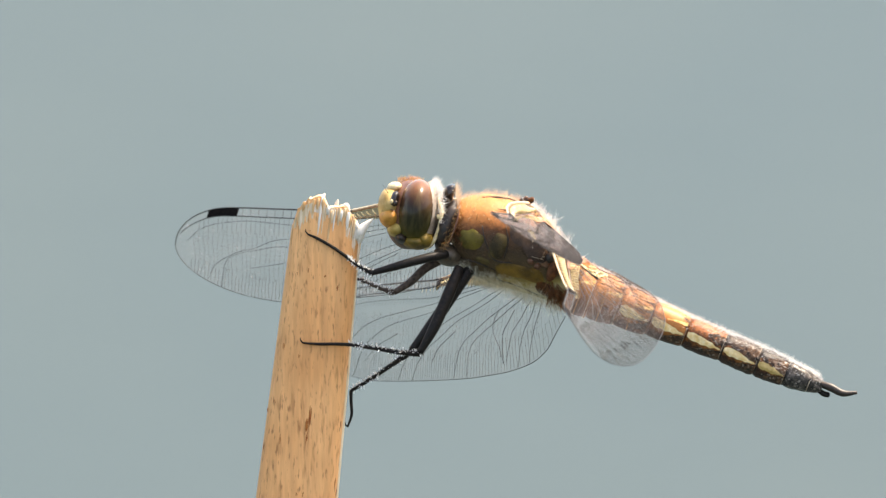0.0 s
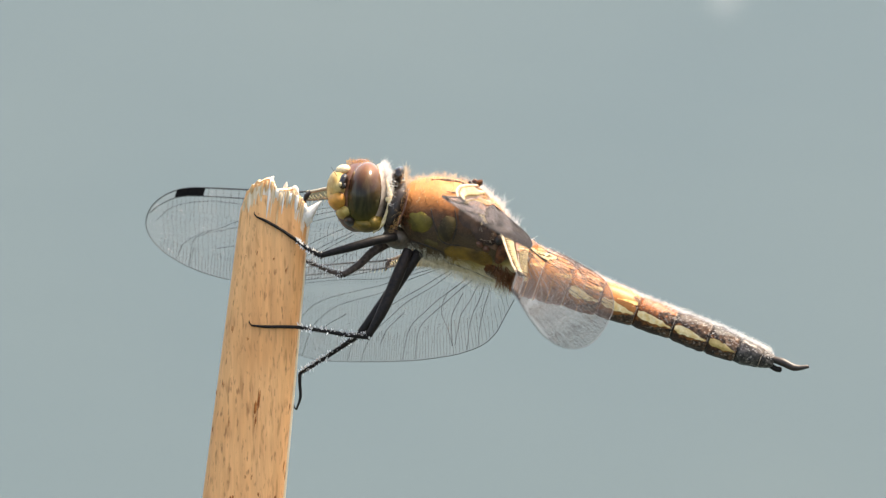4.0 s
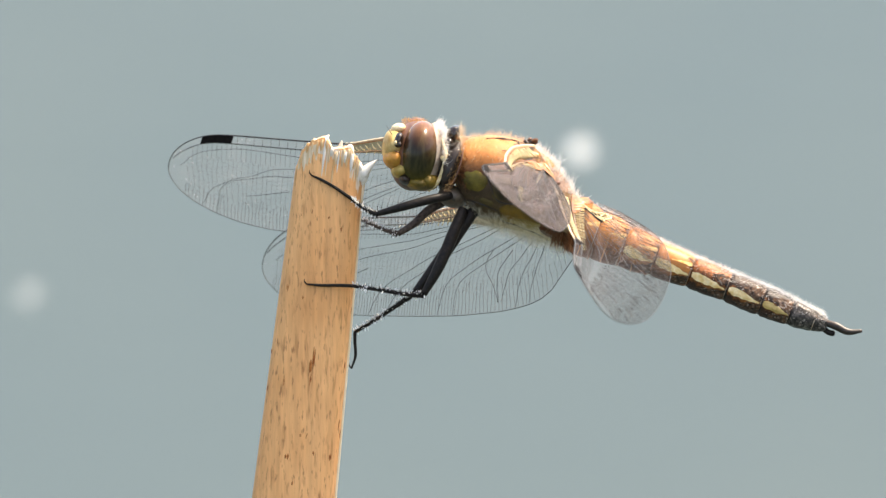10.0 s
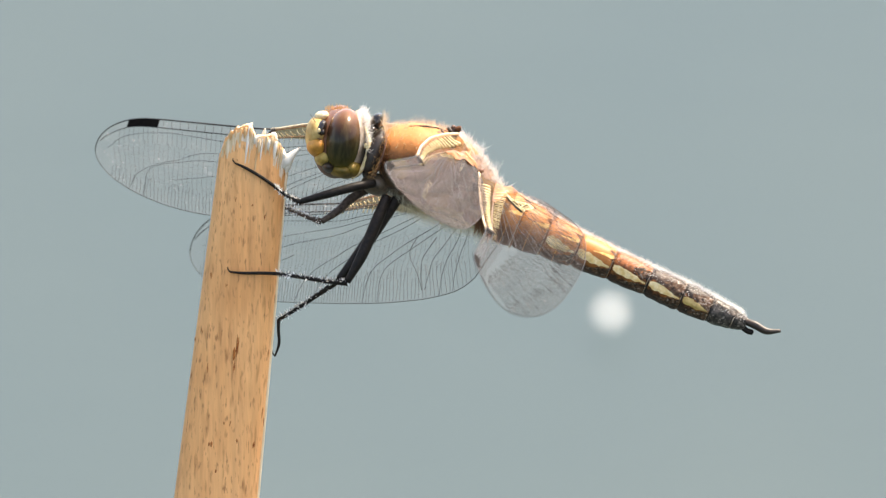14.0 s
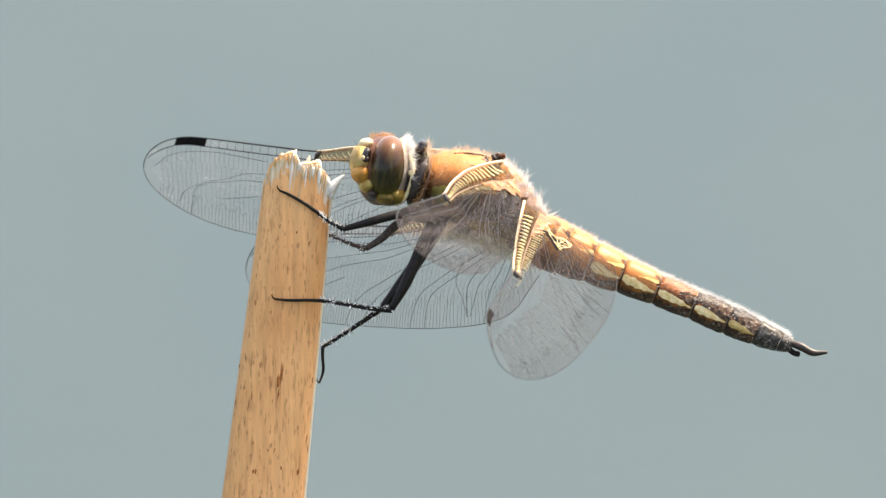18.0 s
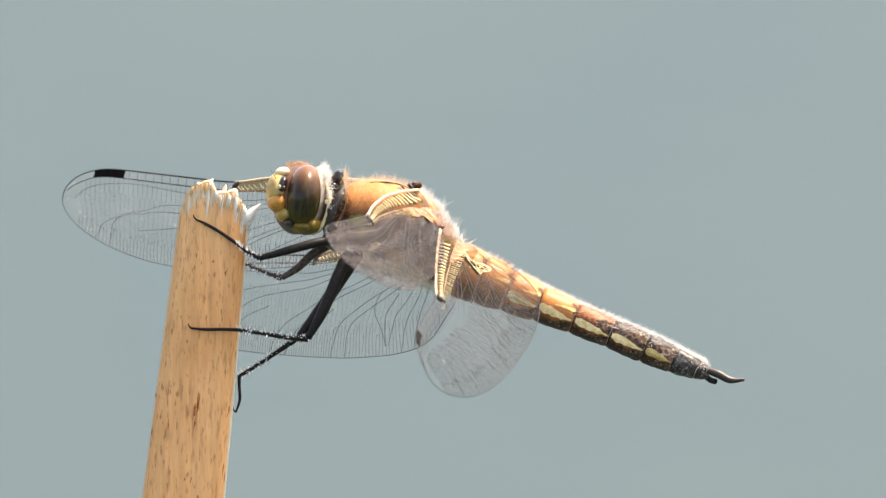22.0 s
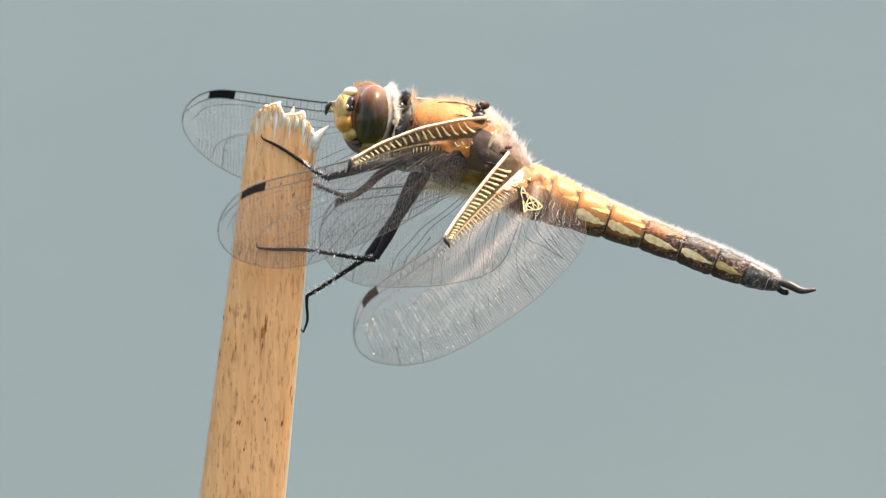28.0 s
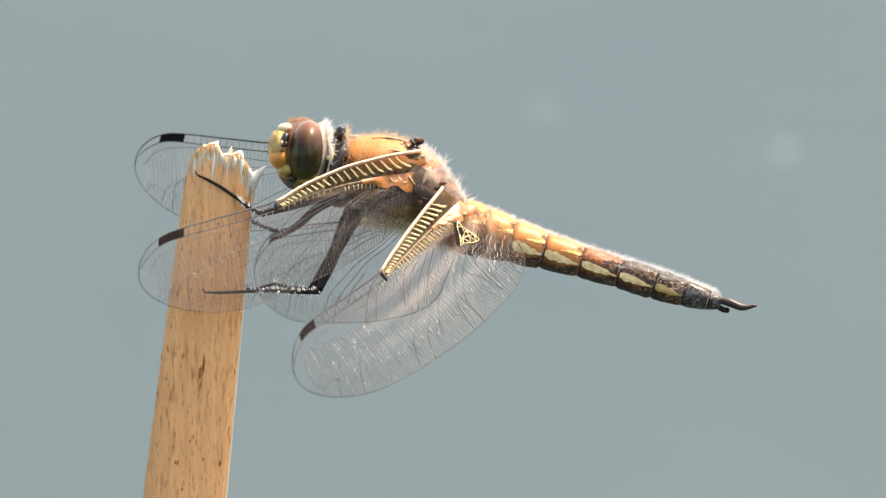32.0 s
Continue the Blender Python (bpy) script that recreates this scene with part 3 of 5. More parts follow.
    rng = random.Random(17)
    for side in (-1, 1):
        for u, v, d in ((736, 226, 50), (776, 304, 76)):
            for k in range(15):
                c = (u + rng.uniform(-17, 13), v + rng.uniform(-16, 13), side * (d - 5 + rng.uniform(-4, 3)))
                w = rng.uniform(2.5, 6)
                bm = uneven(ball(c, (w * 1.3, w * rng.uniform(0.4, 0.9), w), rng.uniform(-60, 60), seg=12), 1.6, 4, k)
                bmesh.ops.translate(bm, vec=-centre, verts=bm.verts)
                part("wing_hinge", bm, (black_skin, brown_skin, dark_skin, black_skin, rust_skin)[k % 5], body)
        for u, v, d, r, mat in ((737, 228, 44, (10, 6, 8), dark_skin), (722, 228, 36, (16, 5, 8), brown_skin), (748, 246, 46, (10, 8, 9), brown_skin),
                                (768, 300, 52, (9, 13, 10), brown_skin), (780, 306, 68, (9, 7, 8), dark_skin), (758, 276, 88, (3.5, 17, 5), cream_skin), (733, 243, 60, (13, 15, 8), dark_skin), (790, 336, 80, (11, 27, 6), rust_skin), (783, 318, 82, (9, 10, 7), dark_skin)):
            bm = ball((u, v, side * d), r, 25, seg=14)
            bmesh.ops.translate(bm, vec=-centre, verts=bm.verts)
            part("wing_hinge", bm, mat, body)
    return body, on_side


thorax, side_depth = build_thorax()


def fur(lo, hi, f0, f1, lean=0.35):
    def sample(rng):
        f, a = rng.uniform(f0, f1), radians(rng.uniform(lo, hi))
        p, q = thorax_at(f, a), thorax_at(f, a, 1.1)
        return p, (q - p).normalized() + Vector((lean, 0, 0.1))
    return sample


hairs("back_fur", fur(62, 118, 0.03, 0.62), 1300, 12, 0.13, pale_tan_hair, dragonfly, 1, "short pale fur on the back", clump=3, loose=0.25)
hairs("rump_fur", fur(44, 128, 0.56, 1.0, 0.25), 1700, 15, 0.22, white_hair, dragonfly, 2, "white fur behind the wings", clump=7, loose=0.35)
hairs("rump_tuft", fur(62, 118, 0.62, 0.98, 0.55), 90, 21, 0.34, white_hair, dragonfly, 14, "long loose white tufts behind the wings", clump=9, loose=0.3)
hairs("flank_fur", fur(-5, 78, 0.60, 0.98, 0.1), 190, 14, 0.22, pale_tan_hair, dragonfly, 12, "pale tan fur below the wing roots", clump=4)
hairs("belly_fur", fur(-125, -48, 0.06, 0.88, 0.1), 3600, 26, 0.10, belly_hair, dragonfly, 3, "downy cream fur under the thorax", clump=4)
hairs("side_fur", fur(-55, 25, 0.02, 0.95, 0.5), 1400, 12, 0.2, umber_hair, dragonfly, 5, "brown fur on the sides")
hairs("shoulder_fur", fur(-25, 30, 0.0, 0.09, -0.1), 220, 12, 0.55, brown_hair, dragonfly, 15, "red-brown bristles on the shoulder", clump=3)
hairs("dorsal_fleck", fur(20, 80, 0.06, 0.5, 0.4), 60, 9, 0.4, cream_hair, dragonfly, 16, "bright hairs lying on the orange back")


def hip(rng):
    u = rng.uniform(776, 812)
    v = 366 + (u - 776) * 0.7 + rng.uniform(-14, 14)
    return P(u, v, -60 + rng.uniform(-6, 20)), Vector((0.25, -0.5, -1))


hairs("hip_fur", hip, 260, 24, 1.0, brown_hair, dragonfly, 6, "rust-brown bristles at the root of the abdomen")

# collar between head and thorax
collar = part("collar", ball((600, 262, -8), (18, 48, 46), 18), dark_skin, dragonfly, "dark brown collar plate")
part("collar_plate", uneven(ball((600, 260, -40), (15, 36, 16), 22), 2.5, 10), dark_skin, collar, "black side plate of the collar")
part("collar_rim", line([(622, 228, -50), (617, 256, -62), (606, 286, -58), (596, 302, -46)], [0.8, 1.6, 1.6, 0.8], 6, 8), brown_skin, collar)
part("collar_lobe", uneven(ball((604, 203, -6), (10, 17, 26), 24), 2.5, 9), gloss_black, collar, "glossy black upright lobe")
part("collar_lobe", uneven(ball((596, 218, -20), (8, 10, 16), 24), 2, 7), gloss_black, collar, "glossy black upright lobe")
part("neck", line([(560, 255, 6), (600, 268, 4)], [30, 30], 4, 14), dark_skin, dragonfly)
part("throat", ball((604, 314, -12), (28, 20, 40), 12), skin("grey_brown_chitin", (0.05, 0.034, 0.022), (0.13, 0.09, 0.055)), dragonfly)


def collar_fur(rng):
    v = rng.uniform(196, 250)
    return P(616 + (v - 196) * 0.1, v, rng.uniform(-45, 30)), Vector((0.25, -0.2, 1.0))


hairs("collar_fur", collar_fur, 360, 18, 0.28, pale_tan_hair, dragonfly, 7, "pale fringe behind the head")

hairs("collar_fringe", lambda rng: (lambda f: (P(624 - 34 * f + rng.gauss(0, 4), 226 + 84 * f, -46 + rng.gauss(0, 7)), Vector((0.3, -0.5, -0.4 + rng.gauss(0, 0.5)))))(rng.random()),
      320, 12, 0.3, tan_hair, dragonfly, 18, "tan bristles behind the collar", clump=3)

# head
NECK = P(572, 250, 0)


def build_head():
    lip_skin = skin("lip_chitin", (0.10, 0.07, 0.013), (0.30, 0.18, 0.026), scale=1000, rough=0.5, spec=0.3)
    face_gold = skin("dull_gold_chitin", (0.34, 0.22, 0.05), (0.56, 0.40, 0.12), scale=1000, rough=0.5, spec=0.3)
    head = part("head", ball((534, 242, 10), (44, 62, 66), 6), brown_skin, dragonfly, "rounded head with large brown and green eyes", origin=NECK)

    def on(name, bm, mat, label="", c=None):
        if name in ("forehead", "clypeus", "labrum", "vertex", "brow", "jaw", "cheek"):
            uneven(bm, 1.2, 15, len(label))
        bmesh.ops.translate(bm, vec=-NECK, verts=bm.verts)
        return part(name, bm, mat, head, label, origin=None if c is None else P(*c) - NECK)

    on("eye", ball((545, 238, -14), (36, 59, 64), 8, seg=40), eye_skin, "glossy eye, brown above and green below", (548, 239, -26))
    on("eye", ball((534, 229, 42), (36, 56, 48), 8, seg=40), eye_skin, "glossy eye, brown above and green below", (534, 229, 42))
    on("forehead", ball((499, 226, -2), (22, 33, 48), 4), skin("straw_chitin", (0.30, 0.17, 0.035), (0.66, 0.46, 0.18), rough=0.5, spec=0.3, scale=900), "straw-yellow forehead")
    on("vertex", ball((507, 193, -12), (13, 9, 17), -10, seg=18), cream_skin, "cream knob between the eyes")
    on("brow", ball((507, 215, -40), (8, 15, 15), 14, seg=18), gloss_black, "glossy black brow")
    on("ocellus", ball((509, 222, -54), (4, 5, 4), seg=12), gloss_black)
    on("ocellus", ball((502, 219, -53), (3, 4, 3), seg=12), cream_skin)
    on("clypeus", ball((499, 246, -8), (19, 20, 49), -18), amber_skin, "amber face plate")
    on("clypeus", ball((511, 267, -8), (17, 16, 44), -30), face_gold, "dull gold face plate")
    on("jaw", ball((520, 283, -10), (14, 11, 45), 25), dark_skin, "dark jaw between the face plates")
    on("labrum", ball((543, 290, -12), (25, 14, 46), 10), lip_skin, "olive-yellow upper lip")
    on("cheek", ball((560, 286, -20), (19, 17, 34), 24), lip_skin, "olive-yellow cheek")
    on("face_seam", line([(484, 236, -36), (496, 232, -46), (508, 236, -50)], [0.6, 1.1, 0.6]), brown_skin)
    on("occiput", ball((565, 241, 2), (24, 60, 58), 10), skin("grey_tan_chitin", (0.22, 0.15, 0.10), (0.50, 0.40, 0.31), scale=1400, rough=0.6), "greyish tan back of the head")
    on("eye_rim", line([(583, 212, -36), (590, 238, -44), (587, 264, -46), (575, 291, -40), (560, 304, -32)], [2.2, 4.2, 4.4, 3.6, 2.0]), cream_skin, "cream rim behind the eye")
    on("rim_spot", ball((585, 246, -46), (4, 5, 3), seg=12), cream_skin)
    for s in (-1, 1):
        on("antenna", line([(497, 206, -8 + 26 * s), (491, 197, -8 + 34 * s), (486, 189, -8 + 38 * s)], [0.8, 0.4, 0.2]), dark_skin)

    def nape(rng):
        a = rng.uniform(-0.3, 1.02) + rng.gauss(0, 0.1)
        return P(566 + 22 * math.cos(a), 240 - 61 * math.sin(a), rng.uniform(-36 - 16 * (a < 0.85), 45)) - NECK, Vector((math.cos(a) * 0.9 + 0.2, -0.2, math.sin(a)))

    hairs("nape_fur", nape, 1900, 13, 0.3, white_hair, head, 8, "white fur at the back of the head", clump=4)

    def crown(rng):
        return P(rng.uniform(512, 556), 182 + rng.uniform(-3, 10), rng.uniform(-2, 44)) - NECK, Vector((0.3, -0.2, 1))

    hairs("crown_fur", crown, 260, 10, 0.4, tan_hair, head, 9, "tan down on the crown")
    return head


head = build_head()

# abdomen: a tapering row of segments behind a pivot
HIP = P(815, 365, 0)
AXIS = math.degrees(math.atan2(533 - 365, 1265 - 815)) - 0.7


def build_abdomen():
    turn = Euler((0, radians(AXIS), 0))
    ends = [0, 46, 98, 158, 226, 296, 362, 416, 462, 484]
    rads = [51, 47.5, 39.5, 32.5, 28.2, 26.8, 27, 23.8, 18.2, 10.5]

    def ring_rows(a, b, ra, rb, first):
        rows = []
        for k in range(11):
            f = k / 10
            r = ra + (rb - ra) * f
            r *= 1 + 0.055 * math.sin(math.pi * f) - 0.10 * max(0, (f - 0.90) / 0.10) - (0.05 * max(0, (0.06 - f) / 0.06) if not first else 0)
            rows.append((a + (b - a) * f, r))
        return rows

    def lump(x, q):
        rough = float(np.interp(x, [180, 300, 460], [1.0, 1.6, 3.0]))
        return 1 + 0.035 * rough * noise.noise(Vector((x * 0.07, 2.2 * math.cos(q), 2.2 * math.sin(q)))) + 0.02 * rough * noise.noise(Vector((x * 0.2, 6 * math.cos(q), 6 * math.sin(q))))

    def droop(x):
        return -8 * min(1.0, max(0.0, x) / 430) ** 2

    def tall(x, q):
        return 0.94 if math.sin(q) > 0 else float(np.interp(x, [0, 60, 160], [0.88, 0.94, 1.05]))

    def loft(rows, n=36):
        bm = bmesh.new()
        rings = []
        for x, r in rows:
            rings.append([bm.verts.new(Vector((x * U, math.cos(q) * r * 1.12 * U * lump(x, q), (math.sin(q) * r * tall(x, q) * lump(x, q) + droop(x)) * U))) for q in (2 * math.pi * k / n for k in range(n))])
        for p, q in zip(rings, rings[1:]):
            for k in range(n):
                j = (k + 1) % n
                bm.faces.new((p[k], p[j], q[j], q[k]))
        bm.faces.new(rings[0])
        bm.faces.new(rings[-1])
        return bm

    def patch(a, b, f0, f1, side, middle, half, lift, ragged, seed):
        """A thin plate on a segment's side: middle and half give its angles along its run."""
        bm = bmesh.new()
        rows = []
        for k in range(15):
            f = k / 14
            x = a + (b - a) * (f0 + (f1 - f0) * f)
            rr = float(np.interp(x, ends, rads)) * (1 + 0.055 * math.sin(math.pi * (x - a) / (b - a))) + lift
            row = []
            for j in range(9):
                e = j / 4 - 1
                w = half(f) + ragged * noise.noise(Vector((k * 0.55, math.copysign(3, e), seed * 1.7)))
                q = radians(middle(f) + w * e)
                dx = ragged * 0.5 * noise.noise(Vector((j * 0.6, seed, 5.0))) * (1 if k in (0, 14) else 0)
                row.append(bm.verts.new(Vector(((x + dx) * U, side * math.cos(q) * rr * 1.12 * U * lump(x, math.pi - q if side < 0 else q), (math.sin(q) * rr * tall(x, q) * lump(x, math.pi - q if side < 0 else q) + droop(x)) * U))))
            rows.append(row)
        for p, q in zip(rows, rows[1:]):
            for j in range(8):
                bm.faces.new((p[j], p[j + 1], q[j + 1], q[j]))
        return bm

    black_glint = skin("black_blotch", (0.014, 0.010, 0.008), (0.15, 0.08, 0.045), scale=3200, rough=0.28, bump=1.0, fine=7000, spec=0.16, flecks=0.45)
    wedge_skin = skin("pale_wedge", (0.66, 0.33, 0.08), (0.84, 0.55, 0.22), scale=1900, rough=0.5, spec=0.3)
    spot_skin = skin("yellow_spot", (0.80, 0.50, 0.17), (0.96, 0.74, 0.42), scale=1900, rough=0.5, fine=6000)
    olive_spot = skin("olive_spot", (0.40, 0.25, 0.06), (0.68, 0.46, 0.18), scale=1500, rough=0.5)
    pale_joint = skin("pale_joint", (0.16, 0.09, 0.05), (0.62, 0.48, 0.34), scale=2600, rough=0.35)
    ridge_skin = skin("ridge_chitin", (0.34, 0.12, 0.025), (0.60, 0.27, 0.06), scale=1500, rough=0.3)
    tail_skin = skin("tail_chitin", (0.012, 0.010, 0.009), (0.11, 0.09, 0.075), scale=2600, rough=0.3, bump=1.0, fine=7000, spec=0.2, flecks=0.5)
    base_mat = banded("abdomen_base", [(0.15, (0.20, 0.08, 0.03)), (0.4, (0.42, 0.17, 0.04)), (0.8, (0.62, 0.29, 0.07))], span=0.005, wobble=0.3, speckle=0.25)
    body = part("abdomen", loft([(-34, 26), (-26, 38), (-14, 45), (0, 49), (0.5, 49)]), base_mat, dragonfly, "segmented abdomen, orange at the root and black at the tip")
    body.location = HIP
    body.rotation_euler = turn
    back = [(0.50, 0.195, 0.055), (0.53, 0.21, 0.06), (0.54, 0.205, 0.06), (0.50, 0.18, 0.05), (0.36, 0.12, 0.04), (0.075, 0.045, 0.032), (0.05, 0.036, 0.03), (0.03, 0.024, 0.02), (0.025, 0.02, 0.018)]
    for i in range(9):
        a, b = ends[i], ends[i + 1]
        r = (rads[i] + rads[i + 1]) / 2
        dors = back[i]
        rim = tuple((0.85 if i < 4 else 0.55) * c for c in dors)
        if i < 2:
            stops = [(0.1, (0.10, 0.05, 0.03)), (0.24, (0.13, 0.055, 0.025)), (0.36, (0.32, 0.115, 0.035)), (0.50, (0.44, 0.165, 0.048)), (0.62, (0.50, 0.20, 0.056)), (0.8, dors)]
        elif i < 7:
            stops = [(0.04, (0.06, 0.03, 0.02)), (0.13, (0.22, 0.08, 0.025)), (0.24, (0.36, 0.13, 0.035)), (0.34, (0.36, 0.13, 0.038)), (0.44, rim), (0.56, dors), (0.9, dors)]
        else:
            stops = [(0.2, (0.03, 0.022, 0.018)), (0.5, (0.06, 0.048, 0.04)), (0.8, dors)]
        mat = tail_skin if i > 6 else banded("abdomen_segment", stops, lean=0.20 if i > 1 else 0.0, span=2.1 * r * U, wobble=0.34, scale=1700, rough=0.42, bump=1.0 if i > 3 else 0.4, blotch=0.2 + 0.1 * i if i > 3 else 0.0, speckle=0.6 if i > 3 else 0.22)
        mid = Vector(((a + b) / 2 * U, 0, 0))
        seg = part("segment", loft(ring_rows(a, b, rads[i], rads[i + 1], i == 0)), mat, body,
                   "orange-brown ring" if i < 2 else ("ring with a yellow side spot" if i < 7 else "black ring"), origin=mid)
        # dark joint ring and dark corner of the side spot
        if i > 0:
            bm = bmesh.new()
            bmesh.ops.create_cone(bm, segments=28, radius1=rads[i] * 0.99 * U, radius2=rads[i] * 0.97 * U, depth=2.2 * U, cap_ends=True,
                                  matrix=Matrix.Translation(Vector((a * U, 0, (droop(a) - 1.5) * U))) @ Matrix.Diagonal((1, 1.13, 0.965, 1)) @ Matrix.Rotation(radians(90), 4, "Y"))
            part("joint", bm, dark_skin if i > 4 else rust_skin if i > 2 else rust_plate, body)
            bm = bmesh.new()
            bmesh.ops.create_cone(bm, segments=28, radius1=rads[i] * 0.985 * U, radius2=rads[i] * 1.0 * U, depth=1.3 * U, cap_ends=True,
                                  matrix=Matrix.Translation(Vector(((a - 2.6) * U, 0, (droop(a) - 1.6) * U))) @ Matrix.Diagonal((1, 1.13, 0.975, 1)) @ Matrix.Rotation(radians(90), 4, "Y"))
            part("joint", bm, pale_joint, body)
        if i < 3:
            # low ridges across the first rings
            for f in ((0.42,) if i else (0.55,)):
                x, r0 = a + (b - a) * f, rads[i] + (rads[i + 1] - rads[i]) * f
                part("ridge", loft([(x - 2.4, r0), (x - 1, r0 * 1.055), (x + 1, r0 * 1.06), (x + 2.0, r0)]), ridge_skin, body, "rust-orange ridge")
        if i < 4:
            # highlights painted as pale wedges, and rust-red corners, on the first rings
            for s in (-1, 1):
                part("pale_wedge", patch(a, b, 0.40, 0.95, s, lambda f: 14 + 9 * f, lambda f: 1 + 6 * f, 0.6, 3, i + 60), wedge_skin, body, "highlight on the ring, painted as a pale yellow wedge")
                part("rust_corner", patch(a, b, 0.80, 0.98, s, lambda f: 44 - 6 * f, lambda f: 3 + 7 * f, 0.6, 5, i + 80), rust_skin, body, "rust-red corner")
        if 2 <= i < 7:
            # on either side a yellow spot, broad in front and tapering behind, and ragged black blotches above and below it
            for s in (-1, 1):
                part("side_spot", patch(a, b, 0.03, 0.93, s, lambda f: -9 - 8 * f, lambda f: 14 * min(1.0, 0.55 + 3 * f) * (1 - max(0.0, f - 0.2) ** 1.5 * 1.2), 0.7, 5.0, i),
                     spot_skin if i < 6 else olive_spot, body, "yellow side spot")
                start = 0.88 if i < 4 else 0.80 - 0.13 * (i - 2)
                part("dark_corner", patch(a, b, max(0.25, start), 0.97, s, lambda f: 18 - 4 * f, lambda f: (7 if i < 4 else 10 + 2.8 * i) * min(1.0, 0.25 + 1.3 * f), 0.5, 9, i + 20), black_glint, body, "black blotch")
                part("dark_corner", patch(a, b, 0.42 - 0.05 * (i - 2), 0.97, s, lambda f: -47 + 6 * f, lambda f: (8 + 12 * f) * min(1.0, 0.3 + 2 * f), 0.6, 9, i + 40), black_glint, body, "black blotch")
    for s in (-1, 1):
        pts = [Vector((x * U, s * y * U, z * U)) for x, y, z in ((476, 5, -5), (498, 8, -4), (522, 9, -6), (545, 7, 4))]
        part("clasper", rope(bmesh.new(), bend(pts, 6), [w * U for w in np.interp(np.linspace(0, 3, 19), range(4), [6, 7.5, 6.5, 3])], 9), dark_skin, body, "curved dark tail clasper")
    pts = [Vector((x * U, 0, z * U)) for x, z in ((472, -13), (490, -19), (502, -17))]
    part("tail_plate", rope(bmesh.new(), bend(pts, 5), [5 * U] * 10 + [2 * U], 8), black_skin, body)

    def down(rng):
        x = 470 * rng.uniform(0, 1) ** 0.7
        q = radians(rng.uniform(55, 125))
        r = np.interp(x, ends, rads)
        return Vector((x * U, math.cos(q) * r * 1.12 * U, (math.sin(q) * r * 0.94 + droop(x)) * U)), Vector((0.75, math.cos(q), math.sin(q)))

    hairs("back_down", down, 3600, 10, 0.19, white_hair, body, 11, "fine white down along the back")
    def tail_fuzz(rng):
        x = 210 + 268 * rng.uniform(0, 1) ** 0.8
        q = radians(rng.uniform(5, 175))
        r = np.interp(x, ends, rads)
        return Vector((x * U, math.cos(q) * r * 1.12 * U, (math.sin(q) * r * 0.94 + droop(x)) * U)), Vector((0.9, math.cos(q), math.sin(q)))

    hairs("tail_down", tail_fuzz, 800, 7, 0.32, white_hair, body, 13, "short white hairs on the dark rings")
    return body


abdomen = build_abdomen()


# legs
leg_skin = skin("grey_brown_leg", (0.035, 0.022, 0.016), (0.11, 0.075, 0.055), rough=0.5, spec=0.2)


def bristles(pts, count, seed, length, bm):
    rng = random.Random(seed)
    line_pts = bend([P(*p) for p in pts], 8)
    for _ in range(count):
        p = rng.choice(line_pts)
        verts, faces = [], []
        strand(verts, faces, p, Vector((rng.uniform(-0.6, 0.3), rng.uniform(-1, 1), rng.choice((-1, 1)) * rng.uniform(0.4, 1))), length * U * rng.uniform(0.6, 1.1), 0.55 * U, 0.05, rng)
        vs = [bm.verts.new(v) for v in verts]
        for f in faces:
            bm.faces.new([vs[i] for i in f])
    return bm


def glints(pts, parent, seed, origin=None):
    """Bristles along a leg, made white for the sun's glint on them."""
    rng = random.Random(seed)
    row = bend([P(*p) for p in pts], 10)

    def sample(q):
        f = q.uniform(0, len(row) - 1.01)
        i = int(f)
        return row[i].lerp(row[i + 1], f - i), Vector((q.uniform(-0.7, 0.3), q.uniform(-1, 0.4), q.choice((-1, 1, 1)) * q.uniform(0.5, 1)))

    return hairs("bristle", sample, rng.randint(110, 130), 9, 1.9, white_hair, parent, seed, "leg bristles painted white for the light glinting on them", origin)


def leg(name, femur, shin, foot, thick, mat, label, seed):
    """A leg in three parts from the hip: femur, tibia and tarsus, each a row of plan points."""
    thigh = part(name, bristles(femur, 26, seed, 9, line(femur, thick, 8, 12)), mat, dragonfly, label)
    knee = P(*shin[0])
    bm = bristles(shin, 46, seed + 1, 11, line(shin, [6, 4.2, 3.6, 3.2], 8, 10))
    bmesh.ops.translate(bm, vec=-knee, verts=bm.verts)
    tibia = part("tibia", bm, mat, thigh)
    tibia.location = knee
    ob = glints(shin, tibia, seed + 2, knee)
    ob.location = (0, 0, 0)
    bm = line(foot, [3.2, 2.8, 2.6, 1.6], 6, 8)
    claw = [foot[-1], (foot[-1][0] - 4, foot[-1][1] - 5, foot[-1][2] - 1), (foot[-1][0] - 4, foot[-1][1] - 9, foot[-1][2] + 2)]
    line(claw, [1.6, 1.2, 0.5], 4, 6, bm)
    return thigh, tibia, bm, knee


def fd(u, v, lift=3):
    return reed_front(u, v) - lift


def planted(name, femur, shin, foot, thick, mat, label, seed):
    thigh, tibia, bm, knee = leg(name, femur, shin, foot, thick, mat, label, seed)
    part("tarsus", bm, mat, thigh)
    return thigh


planted("front_leg", [(600, 312, -46), (560, 320, -66), (512, 333, -74), (468, 345, -70)], [(470, 346, -70), (446, 334, -62), (424, 318, fd(424, 318))],
        [(424, 318, fd(424, 318)), (398, 300, fd(398, 300)), (372, 285, fd(372, 285)), (354, 277, fd(354, 277))], [8, 8.5, 7.5, 5], black_skin, "black bristly front leg", 21)
